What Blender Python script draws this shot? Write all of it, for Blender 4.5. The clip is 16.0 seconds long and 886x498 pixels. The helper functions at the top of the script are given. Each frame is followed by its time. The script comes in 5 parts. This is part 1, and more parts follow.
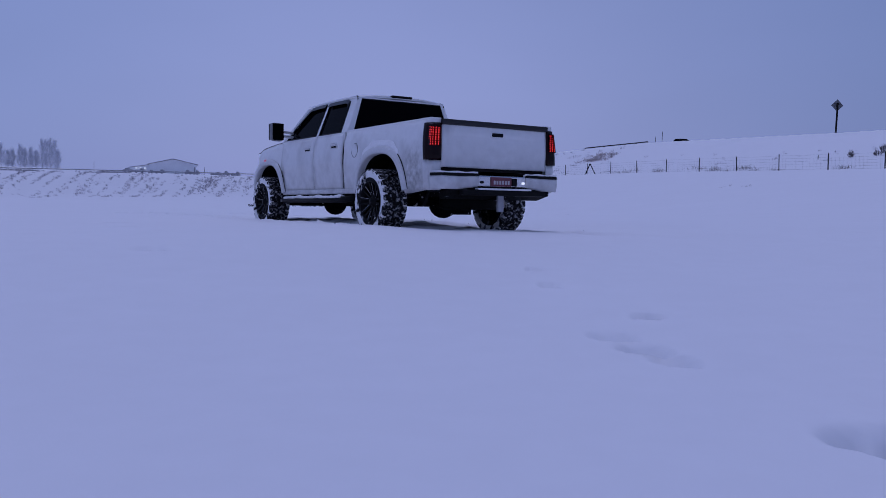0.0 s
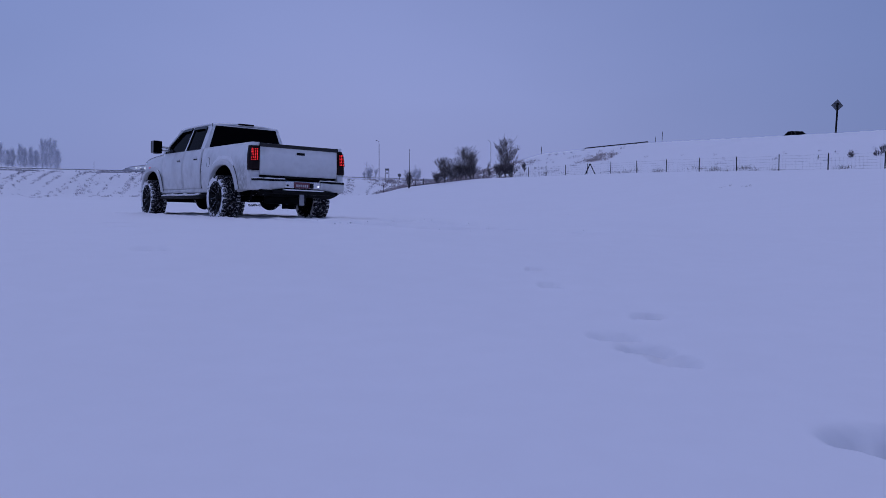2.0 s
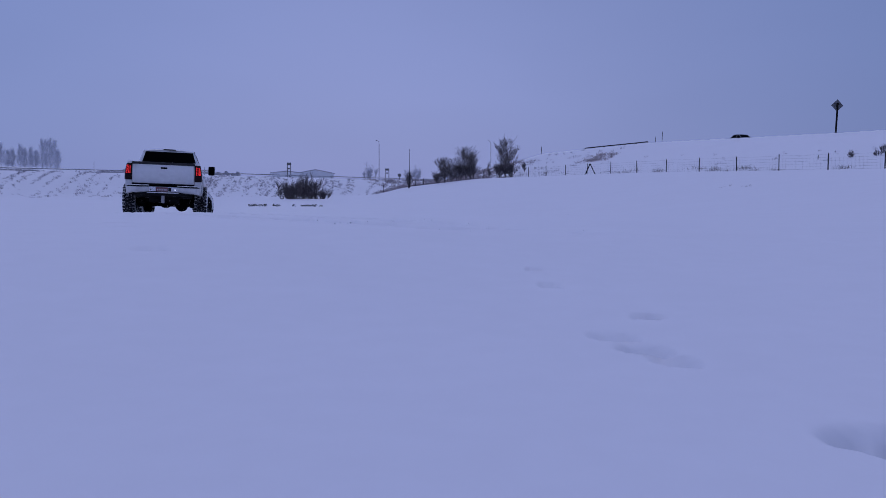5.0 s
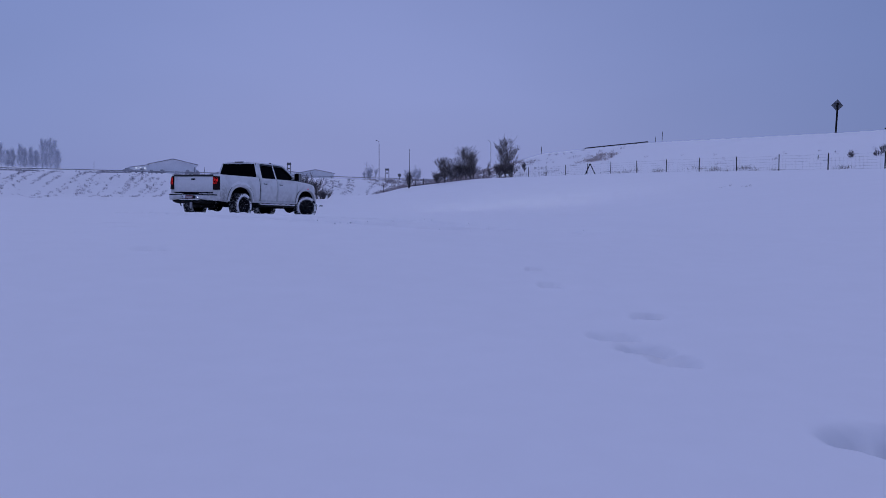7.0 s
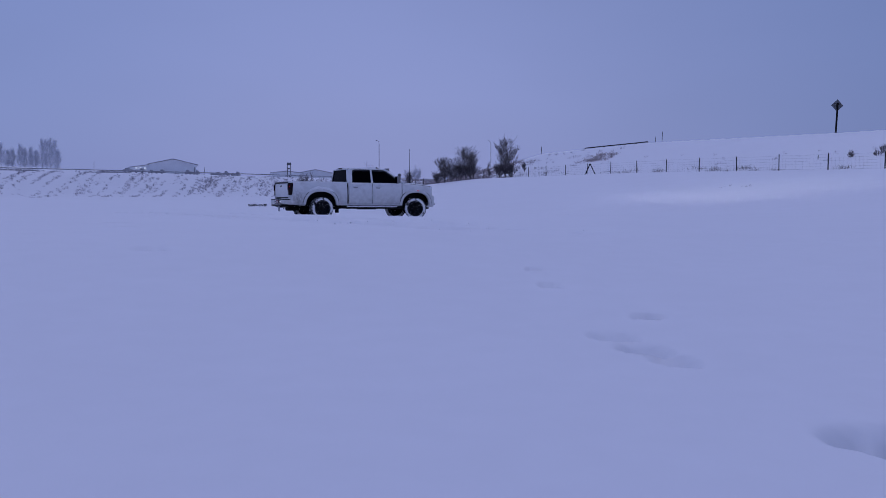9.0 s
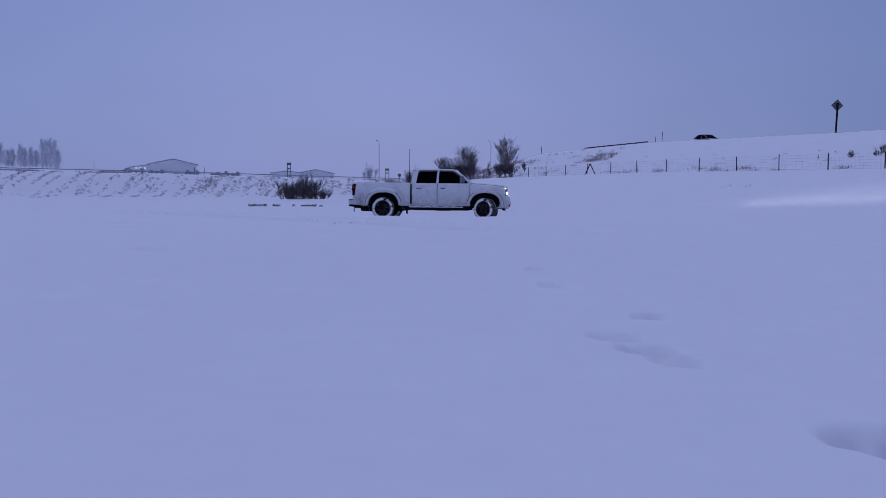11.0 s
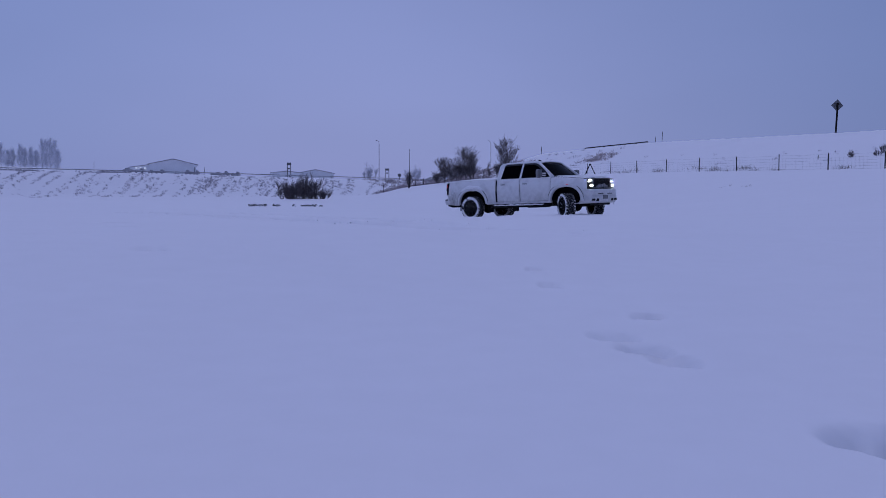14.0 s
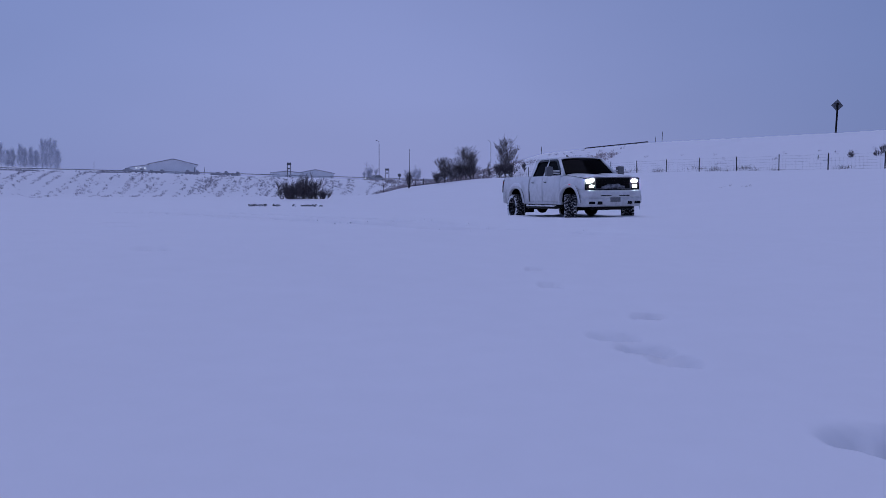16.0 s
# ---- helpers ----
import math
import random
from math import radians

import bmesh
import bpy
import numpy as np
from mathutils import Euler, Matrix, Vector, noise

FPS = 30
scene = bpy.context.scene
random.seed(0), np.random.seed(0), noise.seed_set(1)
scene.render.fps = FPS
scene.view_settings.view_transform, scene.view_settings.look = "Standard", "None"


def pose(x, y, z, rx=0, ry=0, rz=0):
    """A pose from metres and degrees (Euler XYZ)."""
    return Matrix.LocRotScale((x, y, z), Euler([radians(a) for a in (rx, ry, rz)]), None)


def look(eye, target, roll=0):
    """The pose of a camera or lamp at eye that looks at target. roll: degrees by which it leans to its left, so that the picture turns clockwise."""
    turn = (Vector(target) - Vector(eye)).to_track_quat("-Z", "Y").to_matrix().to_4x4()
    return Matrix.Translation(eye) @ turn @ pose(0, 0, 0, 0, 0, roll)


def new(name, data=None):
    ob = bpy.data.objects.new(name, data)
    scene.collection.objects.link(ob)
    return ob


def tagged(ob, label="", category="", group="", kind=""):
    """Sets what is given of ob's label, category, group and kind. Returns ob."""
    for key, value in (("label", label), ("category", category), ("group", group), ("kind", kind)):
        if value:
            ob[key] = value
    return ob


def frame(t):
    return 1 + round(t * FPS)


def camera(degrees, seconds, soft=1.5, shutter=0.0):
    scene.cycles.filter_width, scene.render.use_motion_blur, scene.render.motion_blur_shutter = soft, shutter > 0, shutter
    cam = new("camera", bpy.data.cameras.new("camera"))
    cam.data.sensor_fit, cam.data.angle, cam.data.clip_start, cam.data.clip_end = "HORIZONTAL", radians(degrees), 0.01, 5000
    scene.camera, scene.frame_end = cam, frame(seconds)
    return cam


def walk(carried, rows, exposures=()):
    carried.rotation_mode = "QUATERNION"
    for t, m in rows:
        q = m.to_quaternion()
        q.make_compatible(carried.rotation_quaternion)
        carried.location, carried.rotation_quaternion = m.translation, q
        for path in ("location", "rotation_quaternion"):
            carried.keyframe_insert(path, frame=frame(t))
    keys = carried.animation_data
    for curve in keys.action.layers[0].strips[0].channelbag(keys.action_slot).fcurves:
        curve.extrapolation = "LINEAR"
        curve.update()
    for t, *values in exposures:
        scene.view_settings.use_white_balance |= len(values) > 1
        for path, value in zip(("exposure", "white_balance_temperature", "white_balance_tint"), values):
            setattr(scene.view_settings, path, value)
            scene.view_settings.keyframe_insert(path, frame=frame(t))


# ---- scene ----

EZ = 0.17
cam = camera(56.35, 16.0, soft=0.75)
EYE = pose(0, 0, EZ, 87.456, 0, 0) @ pose(0, 0, 0, 0, 0, 0.13)
walk(cam, [(0.0, EYE), (16.0, EYE)], exposures=[(0.0, 0.04), (3.5, 0.01), (16.0, -0.01)])

# ---- world and light: a dull, overcast winter dusk ----
SUN_UP, SUN_TURN = 78.0, -10.0
world = bpy.data.worlds.new("overcast_sky")
scene.world = world
world.use_nodes = True
wn, wl = world.node_tree.nodes, world.node_tree.links
wn.clear()
sky = wn.new("ShaderNodeTexSky")
sky.sky_type, sky.sun_disc = 'NISHITA', False
sky.sun_elevation, sky.sun_rotation = radians(SUN_UP), radians(SUN_TURN)
sky.air_density, sky.dust_density = 1.0, 4.0
bg_sky = wn.new("ShaderNodeBackground")
bg_sky.inputs[1].default_value = 0.012
bg_cloud = wn.new("ShaderNodeBackground")
bg_cloud.inputs[1].default_value = 1.0
tex = wn.new("ShaderNodeTexCoord")
sep = wn.new("ShaderNodeSeparateXYZ")
ramp = wn.new("ShaderNodeValToRGB")
ramp.color_ramp.elements[0].position, ramp.color_ramp.elements[0].color = 0.0, (0.234, 0.268, 0.552, 1)
ramp.color_ramp.elements[1].position, ramp.color_ramp.elements[1].color = 0.45, (0.162, 0.212, 0.462, 1)
mid = ramp.color_ramp.elements.new(0.08)
mid.color = (0.218, 0.258, 0.535, 1)
high = ramp.color_ramp.elements.new(0.62)
high.color = (0.095, 0.125, 0.270, 1)
cloud_map = wn.new("ShaderNodeMapping")
cloud_map.inputs["Scale"].default_value = (1, 1, 3)
cloud = wn.new("ShaderNodeTexNoise")
cloud.inputs["Scale"].default_value, cloud.inputs["Detail"].default_value = 1.6, 3
cloud_range = wn.new("ShaderNodeMapRange")
cloud_range.inputs[1].default_value, cloud_range.inputs[2].default_value = 0.3, 0.7
cloud_range.inputs[3].default_value, cloud_range.inputs[4].default_value = 0.94, 1.05
cloud_mul = wn.new("ShaderNodeVectorMath")
cloud_mul.operation = 'SCALE'
add = wn.new("ShaderNodeAddShader")
out = wn.new("ShaderNodeOutputWorld")
wl.new(tex.outputs["Generated"], sep.inputs[0])
wl.new(sep.outputs["Z"], ramp.inputs[0])
wl.new(tex.outputs["Generated"], cloud_map.inputs[0])
wl.new(cloud_map.outputs[0], cloud.inputs["Vector"])
wl.new(cloud.outputs[0], cloud_range.inputs[0])
wl.new(ramp.outputs[0], cloud_mul.inputs[0])
wl.new(cloud_range.outputs[0], cloud_mul.inputs["Scale"])
dim = wn.new("ShaderNodeMapRange")
dim.interpolation_type = 'SMOOTHSTEP'
dim.inputs[1].default_value, dim.inputs[2].default_value = -0.1, 0.7
dim_mix = wn.new("ShaderNodeMix")
dim_mix.data_type = 'RGBA'
dim_mix.inputs[6].default_value, dim_mix.inputs[7].default_value = (1, 1, 1, 1), (0.56, 0.665, 0.735, 1)
dim_mul = wn.new("ShaderNodeVectorMath")
dim_mul.operation = 'MULTIPLY'
wl.new(sep.outputs["X"], dim.inputs[0])
wl.new(dim.outputs[0], dim_mix.inputs[0])
wl.new(cloud_mul.outputs[0], dim_mul.inputs[0])
wl.new(dim_mix.outputs[2], dim_mul.inputs[1])
west = wn.new("ShaderNodeMapRange")
west.interpolation_type = 'SMOOTHSTEP'
west.inputs[1].default_value, west.inputs[2].default_value = -0.1, -0.6
west_mix = wn.new("ShaderNodeMix")
west_mix.data_type = 'RGBA'
west_mix.inputs[6].default_value, west_mix.inputs[7].default_value = (1, 1, 1, 1), (0.82, 0.90, 0.95, 1)
west_mul = wn.new("ShaderNodeVectorMath")
west_mul.operation = 'MULTIPLY'
wl.new(sep.outputs["X"], west.inputs[0])
wl.new(west.outputs[0], west_mix.inputs[0])
wl.new(dim_mul.outputs[0], west_mul.inputs[0])
wl.new(west_mix.outputs[2], west_mul.inputs[1])
wl.new(west_mul.outputs[0], bg_cloud.inputs[0])
wl.new(sky.outputs[0], bg_sky.inputs[0])
wl.new(bg_cloud.outputs[0], add.inputs[0])
wl.new(bg_sky.outputs[0], add.inputs[1])
wl.new(add.outputs[0], out.inputs[0])

sun_data = bpy.data.lights.new("sun", 'SUN')
sun_data.energy, sun_data.angle, sun_data.color = 0.92, radians(48), (0.491, 0.538, 1.0)
sun = new("sun", sun_data)
sun.matrix_world = look((0, 60, 60), (2, 48, 0))
scene.view_settings.exposure = 0.0


# ---- materials ----
def material(name, base, rough=0.6, metal=0.0, vary=0.12, scale=6.0, bump=0.0, bump_scale=40.0, coat=0.0, spec=0.5):
    """A surface with colour variation at two scales and a fine relief."""
    m = bpy.data.materials.new(name)
    m.use_nodes = True
    n, l = m.node_tree.nodes, m.node_tree.links
    b = n["Principled BSDF"]
    b.inputs["Roughness"].default_value, b.inputs["Metallic"].default_value = rough, metal
    b.inputs["Coat Weight"].default_value = coat
    b.inputs["Specular IOR Level"].default_value = spec
    co = n.new("ShaderNodeTexCoord")
    big, fine = n.new("ShaderNodeTexNoise"), n.new("ShaderNodeTexNoise")
    big.inputs["Scale"].default_value, big.inputs["Detail"].default_value = scale, 4
    fine.inputs["Scale"].default_value, fine.inputs["Detail"].default_value = scale * 9, 3
    mix = n.new("ShaderNodeMath")
    mix.operation = 'ADD'
    rng = n.new("ShaderNodeMapRange")
    rng.inputs[1].default_value, rng.inputs[2].default_value = 0.7, 1.3
    rng.inputs[3].default_value, rng.inputs[4].default_value = 1 - vary, 1 + vary
    col = n.new("ShaderNodeVectorMath")
    col.operation = 'SCALE'
    col.inputs[0].default_value = base[:3]
    l.new(co.outputs["Object"], big.inputs["Vector"])
    l.new(co.outputs["Object"], fine.inputs["Vector"])
    l.new(big.outputs[0], mix.inputs[0])
    l.new(fine.outputs[0], mix.inputs[1])
    l.new(mix.outputs[0], rng.inputs[0])
    l.new(rng.outputs[0], col.inputs["Scale"])
    l.new(col.outputs[0], b.inputs["Base Color"])
    if bump:
        bn, bt = n.new("ShaderNodeBump"), n.new("ShaderNodeTexNoise")
        bt.inputs["Scale"].default_value, bt.inputs["Detail"].default_value = bump_scale, 5
        bn.inputs["Strength"].default_value, bn.inputs["Distance"].default_value = bump, 0.02
        l.new(co.outputs["Object"], bt.inputs["Vector"])
        l.new(bt.outputs[0], bn.inputs["Height"])
        l.new(bn.outputs[0], b.inputs["Normal"])
    return m


def overlaid(m, colour, low, high, scale, rough=0.8, upward=False):
    """Patches of a second coat (snow, slush, dirt) over a material, by noise; upward: only where the face looks up."""
    n, l = m.node_tree.nodes, m.node_tree.links
    b = n["Principled BSDF"]
    old = b.inputs["Base Color"].links[0].from_socket
    co, no = n.new("ShaderNodeTexCoord"), n.new("ShaderNodeTexNoise")
    no.inputs["Scale"].default_value, no.inputs["Detail"].default_value = scale, 6
    rg = n.new("ShaderNodeMapRange")
    rg.inputs[1].default_value, rg.inputs[2].default_value = low, high
    mx = n.new("ShaderNodeMix")
    mx.data_type = 'RGBA'
    mx.inputs[7].default_value = (*colour, 1)
    l.new(co.outputs["Object"], no.inputs["Vector"])
    l.new(no.outputs[0], rg.inputs[0])
    fac = rg.outputs[0]
    if upward:
        ge, sp, up, mu = n.new("ShaderNodeNewGeometry"), n.new("ShaderNodeSeparateXYZ"), n.new("ShaderNodeMapRange"), n.new("ShaderNodeMath")
        up.inputs[1].default_value, up.inputs[2].default_value = 0.3, 0.8
        mu.operation = 'MULTIPLY'
        l.new(ge.outputs["Normal"], sp.inputs[0])
        l.new(sp.outputs["Z"], up.inputs[0])
        l.new(fac, mu.inputs[0])
        l.new(up.outputs[0], mu.inputs[1])
        fac = mu.outputs[0]
    l.new(fac, mx.inputs[0])
    l.new(old, mx.inputs[6])
    l.new(mx.outputs[2], b.inputs["Base Color"])
    return m


def glowing(name, colour, strength):
    m = bpy.data.materials.new(name)
    m.use_nodes = True
    b = m.node_tree.nodes["Principled BSDF"]
    b.inputs["Base Color"].default_value = (*colour, 1)
    b.inputs["Emission Color"].default_value = (*colour, 1)
    b.inputs["Emission Strength"].default_value = strength
    return m


SNOW = (0.86, 0.86, 0.88)
M_SNOW = material("snow", SNOW, 0.7, vary=0.014, scale=0.5, bump=0.07, bump_scale=14.0, spec=0.15)
M_CLOD = overlaid(material("churned_earth", (0.05, 0.045, 0.04), 0.9, vary=0.3, scale=5, bump=0.6), SNOW, 0.52, 0.6, 9)
M_TWIG = material("bare_twigs", (0.125, 0.108, 0.115), 0.85, vary=0.3, scale=4)
# far twigs: the haze of distance is put into this pale colour
M_TWIG_PALE = material("hazed_twigs", (0.66, 0.66, 0.70), 0.85, vary=0.2, scale=0.5)
# poplar colour lifted almost to white in place of winter haze
M_POPLAR = material("hazed_poplar", (0.80, 0.81, 0.85), 0.9, vary=0.15, scale=0.2)


def let_light_through(m, share, colour):
    """Thin twigs pass part of the light on, which pales far crowns like haze."""
    n, l = m.node_tree.nodes, m.node_tree.links
    tr, mx = n.new("ShaderNodeBsdfTranslucent"), n.new("ShaderNodeMixShader")
    tr.inputs[0].default_value = (*colour, 1)
    mx.inputs[0].default_value = share
    l.new(n["Principled BSDF"].outputs[0], mx.inputs[1])
    l.new(tr.outputs[0], mx.inputs[2])
    l.new(mx.outputs[0], n["Material Output"].inputs[0])


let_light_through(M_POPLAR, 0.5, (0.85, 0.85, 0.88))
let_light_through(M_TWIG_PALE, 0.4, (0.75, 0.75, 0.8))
M_GRASS = material("dry_grass", (0.27, 0.245, 0.24), 0.9, vary=0.35, scale=1.5)
M_GRASS_RED = material("russet_brush", (0.52, 0.45, 0.45), 0.9, vary=0.3, scale=1.5)
M_POST = material("steel_post", (0.018, 0.018, 0.02), 0.7, vary=0.25, scale=6, spec=0.2)
M_SLOPE = material("slope_scrub", (0.38, 0.32, 0.33), 0.9, vary=0.35, scale=1.5)
# brush colour greyed and lightened, with the distance haze painted in
M_BRUSH = material("hazed_brush", (0.56, 0.53, 0.57), 0.9, vary=0.35, scale=1.5)
M_WIRE = material("galvanised_wire", (0.30, 0.30, 0.32), 0.6, 0.0, vary=0.2, scale=3)
M_STEEL = overlaid(material("galvanised_steel", (0.36, 0.36, 0.39), 0.6, 0.1, vary=0.2, scale=1.5), SNOW, 0.55, 0.62, 3, upward=True)
M_SIGNBACK = material("sign_back", (0.16, 0.16, 0.17), 0.5, 0.4, vary=0.2, scale=3)
M_BARN = material("metal_siding", (0.80, 0.81, 0.84), 0.6, vary=0.06, scale=0.3)
M_BARN_DARK = material("barn_trim", (0.33, 0.33, 0.36), 0.7, vary=0.15, scale=0.6)
M_FARSTUFF = material("farm_machinery", (0.40, 0.40, 0.43), 0.8, vary=0.4, scale=0.4)

M_PAINT = overlaid(material("white_paint", (0.79, 0.79, 0.80), 0.34, vary=0.04, scale=1.2, coat=0.25), (0.50, 0.49, 0.49), 0.52, 0.85, 2.2)
def filmed(m, colour, top, low, strength):
    """Road film that thins out upwards along a body, broken by noise."""
    n, l = m.node_tree.nodes, m.node_tree.links
    b = n["Principled BSDF"]
    old = b.inputs["Base Color"].links[0].from_socket
    co, sp, no, rg, mu, mx = (n.new("ShaderNode" + k) for k in ("TexCoord", "SeparateXYZ", "TexNoise", "MapRange", "Math", "Mix"))
    no.inputs["Scale"].default_value, no.inputs["Detail"].default_value = 9, 8
    rg.inputs[1].default_value, rg.inputs[2].default_value = top, low
    rg.inputs[4].default_value = strength
    mu.operation = 'MULTIPLY'
    mx.data_type = 'RGBA'
    mx.inputs[7].default_value = (*colour, 1)
    l.new(co.outputs["Object"], sp.inputs[0])
    l.new(sp.outputs["Z"], rg.inputs[0])
    l.new(co.outputs["Object"], no.inputs["Vector"])
    l.new(rg.outputs[0], mu.inputs[0])
    l.new(no.outputs[0], mu.inputs[1])
    l.new(mu.outputs[0], mx.inputs[0])
    l.new(old, mx.inputs[6])
    l.new(mx.outputs[2], b.inputs["Base Color"])
    return m


def spattered(m, x, z, reach):
    """Dark wheel spray round one spot of a body side."""
    n, l = m.node_tree.nodes, m.node_tree.links
    b = n["Principled BSDF"]
    old = b.inputs["Base Color"].links[0].from_socket
    co, sq, di, rg, no, nr, mu, mx = (n.new("ShaderNode" + k) for k in ("TexCoord", "VectorMath", "VectorMath", "MapRange", "TexNoise", "MapRange", "Math", "Mix"))
    sq.operation, di.operation, mu.operation, mx.data_type = 'MULTIPLY', 'DISTANCE', 'MULTIPLY', 'RGBA'
    sq.inputs[1].default_value = (1, 0, 0.8)
    di.inputs[1].default_value = (x, 0, z * 0.8)
    rg.inputs[1].default_value, rg.inputs[2].default_value, rg.inputs[4].default_value = reach, reach * 0.25, 0.75
    no.inputs["Scale"].default_value, no.inputs["Detail"].default_value = 16, 8
    nr.inputs[1].default_value, nr.inputs[2].default_value = 0.30, 0.70
    mx.inputs[7].default_value = (0.13, 0.125, 0.12, 1)
    l.new(co.outputs["Object"], sq.inputs[0])
    l.new(sq.outputs[0], di.inputs[0])
    l.new(di.outputs["Value"], rg.inputs[0])
    l.new(co.outputs["Object"], no.inputs["Vector"])
    l.new(no.outputs[0], nr.inputs[0])
    l.new(rg.outputs[0], mu.inputs[0])
    l.new(nr.outputs[0], mu.inputs[1])
    l.new(mu.outputs[0], mx.inputs[0])
    l.new(old, mx.inputs[6])
    l.new(mx.outputs[2], b.inputs["Base Color"])
    return m


filmed(M_PAINT, (0.30, 0.29, 0.29), 1.25, 0.6, 0.9)
M_BEDSIDE = spattered(M_PAINT.copy(), -0.86, 0.80, 0.34)
M_FLARE = overlaid(material("white_flare", (0.64, 0.64, 0.65), 0.45, vary=0.06, scale=3, bump=0.1), SNOW, 0.55, 0.62, 7, upward=True)
M_SNOWCAP = material("settled_snow", (0.85, 0.85, 0.87), 0.75, vary=0.05, scale=5, bump=0.5, bump_scale=25)
M_BLACK = material("black_plastic", (0.005, 0.005, 0.006), 0.5, vary=0.3, scale=8, bump=0.1, spec=0.12)
M_CAP = overlaid(material("tailgate_cap", (0.008, 0.008, 0.010), 0.55, vary=0.3, scale=8), SNOW, 0.60, 0.72, 30, upward=True)
M_UNDER = overlaid(material("underbody", (0.005, 0.005, 0.005), 0.7, vary=0.3, scale=6, bump=0.3, spec=0.1), SNOW, 0.66, 0.72, 10)
M_GLASS = material("tinted_glass", (0.002, 0.002, 0.003), 0.04, vary=0.1, scale=2, spec=0.012)
M_CHROME = overlaid(material("chrome", (0.62, 0.62, 0.64), 0.2, 1.0, vary=0.08, scale=5), (0.7, 0.7, 0.72), 0.58, 0.7, 9)
M_RUBBER = overlaid(material("tyre_rubber", (0.008, 0.008, 0.009), 0.75, vary=0.3, scale=9, bump=0.2, spec=0.15), (0.5, 0.5, 0.52), 0.56, 0.70, 15)
M_TREAD = overlaid(material("tyre_tread", (0.008, 0.008, 0.009), 0.8, vary=0.3, scale=9, spec=0.15), (0.50, 0.50, 0.52), 0.50, 0.70, 28)
M_SHOULDER = overlaid(material("shoulder_rubber", (0.008, 0.008, 0.009), 0.8, vary=0.3, scale=9, spec=0.15), (0.80, 0.80, 0.82), 0.37, 0.46, 9)
M_RIM = overlaid(material("black_rim", (0.004, 0.004, 0.005), 0.45, 0.0, vary=0.2, scale=6, spec=0.08), SNOW, 0.66, 0.69, 12)
M_SPOKE = material("machined_edge", (0.55, 0.55, 0.57), 0.25, 0.9, vary=0.1, scale=6)
M_SMOKED = material("smoked_lens", (0.010, 0.003, 0.004), 0.12, vary=0.1, scale=4, spec=0.15)
M_LED = glowing("red_led", (1.0, 0.03, 0.04), 1.0)
M_HEAD = glowing("headlamp_glow", (0.80, 0.95, 1.0), 12.0)
M_BEAM = glowing("main_beam_glow", (0.85, 0.93, 1.0), 115000.0)
M_HEAD_DIM = glowing("running_lamp_glow", (0.60, 0.68, 0.85), 0.22)
M_PLATELAMP = glowing("plate_lamp_glow", (0.85, 0.9, 1.0), 0.7)
M_CARLAMP = glowing("car_lamp_glow", (0.8, 0.9, 1.0), 1.6)
M_YARD = glowing("yard_lamp_glow", (0.85, 0.9, 1.0), 0.55)
M_MARKER = glowing("side_marker_glow", (1.0, 0.22, 0.25), 0.12)
M_MIRROR = material("mirror_shell", (0.20, 0.20, 0.21), 0.5, vary=0.15, scale=8)
M_SNOWDUST = overlaid(material("dusted_black", (0.03, 0.03, 0.033), 0.7, vary=0.3, scale=8), (0.36, 0.36, 0.38), 0.38, 0.75, 9)
M_VISOR = material("smoked_visor", (0.02, 0.02, 0.024), 0.3, vary=0.2, scale=4, spec=0.3)
M_PLATE = material("number_plate", (0.16, 0.04, 0.055), 0.5, vary=0.15, scale=20)
M_PLATE_BAR = material("plate_bars", (0.5, 0.47, 0.5), 0.5)
M_CARBODY = material("car_paint_dark", (0.05, 0.05, 0.055), 0.3, 0.3, vary=0.1, coat=0.4)
M_CARPALE = material("car_paint_pale", (0.42, 0.43, 0.46), 0.35, 0.1, vary=0.1, coat=0.3)


# ---- mesh helpers ----
def part(name, bm, mat, parent=None, label="", smooth=False, thick=0.0):
    me = bpy.data.meshes.new(name)
    bm.to_mesh(me)
    bm.free()
    me.materials.append(mat)
    if smooth:
        me.polygons.foreach_set("use_smooth", [True] * len(me.polygons))
    ob = new(name, me)
    ob.parent = parent
    if label:
        ob["label"] = label
    if thick:
        mod = ob.modifiers.new("thickness", 'SOLIDIFY')
        mod.thickness, mod.offset = thick, -1
    return ob


def thing(name, m, label, category, group="", kind=""):
    ob = new(name)
    ob.matrix_world = m
    return tagged(ob, label, category, group, kind)


def box(bm, x0, x1, y0, y1, z0, z1, bevel=0.0, m=None):
    t = Matrix.LocRotScale(((x0 + x1) / 2, (y0 + y1) / 2, (z0 + z1) / 2), None, (abs(x1 - x0), abs(y1 - y0), abs(z1 - z0)))
    v = bmesh.ops.create_cube(bm, size=1, matrix=(m @ t) if m else t)["verts"]
    if bevel:
        edges = list({e for w in v for e in w.link_edges})
        bmesh.ops.bevel(bm, geom=edges, offset=bevel, segments=2, affect='EDGES', profile=0.6)


def sheet(bm, f, nu, nv, closed=False):
    """A grid of faces over f(u, v), u and v from 0 to 1."""
    rows = [[bm.verts.new(f(i / nu, j / nv)) for j in range(nv + 1)] for i in range(nu + 1)]
    for i in range(nu):
        for j in range(nv):
            bm.faces.new((rows[i][j], rows[i + 1][j], rows[i + 1][j + 1], rows[i][j + 1]))
    return rows


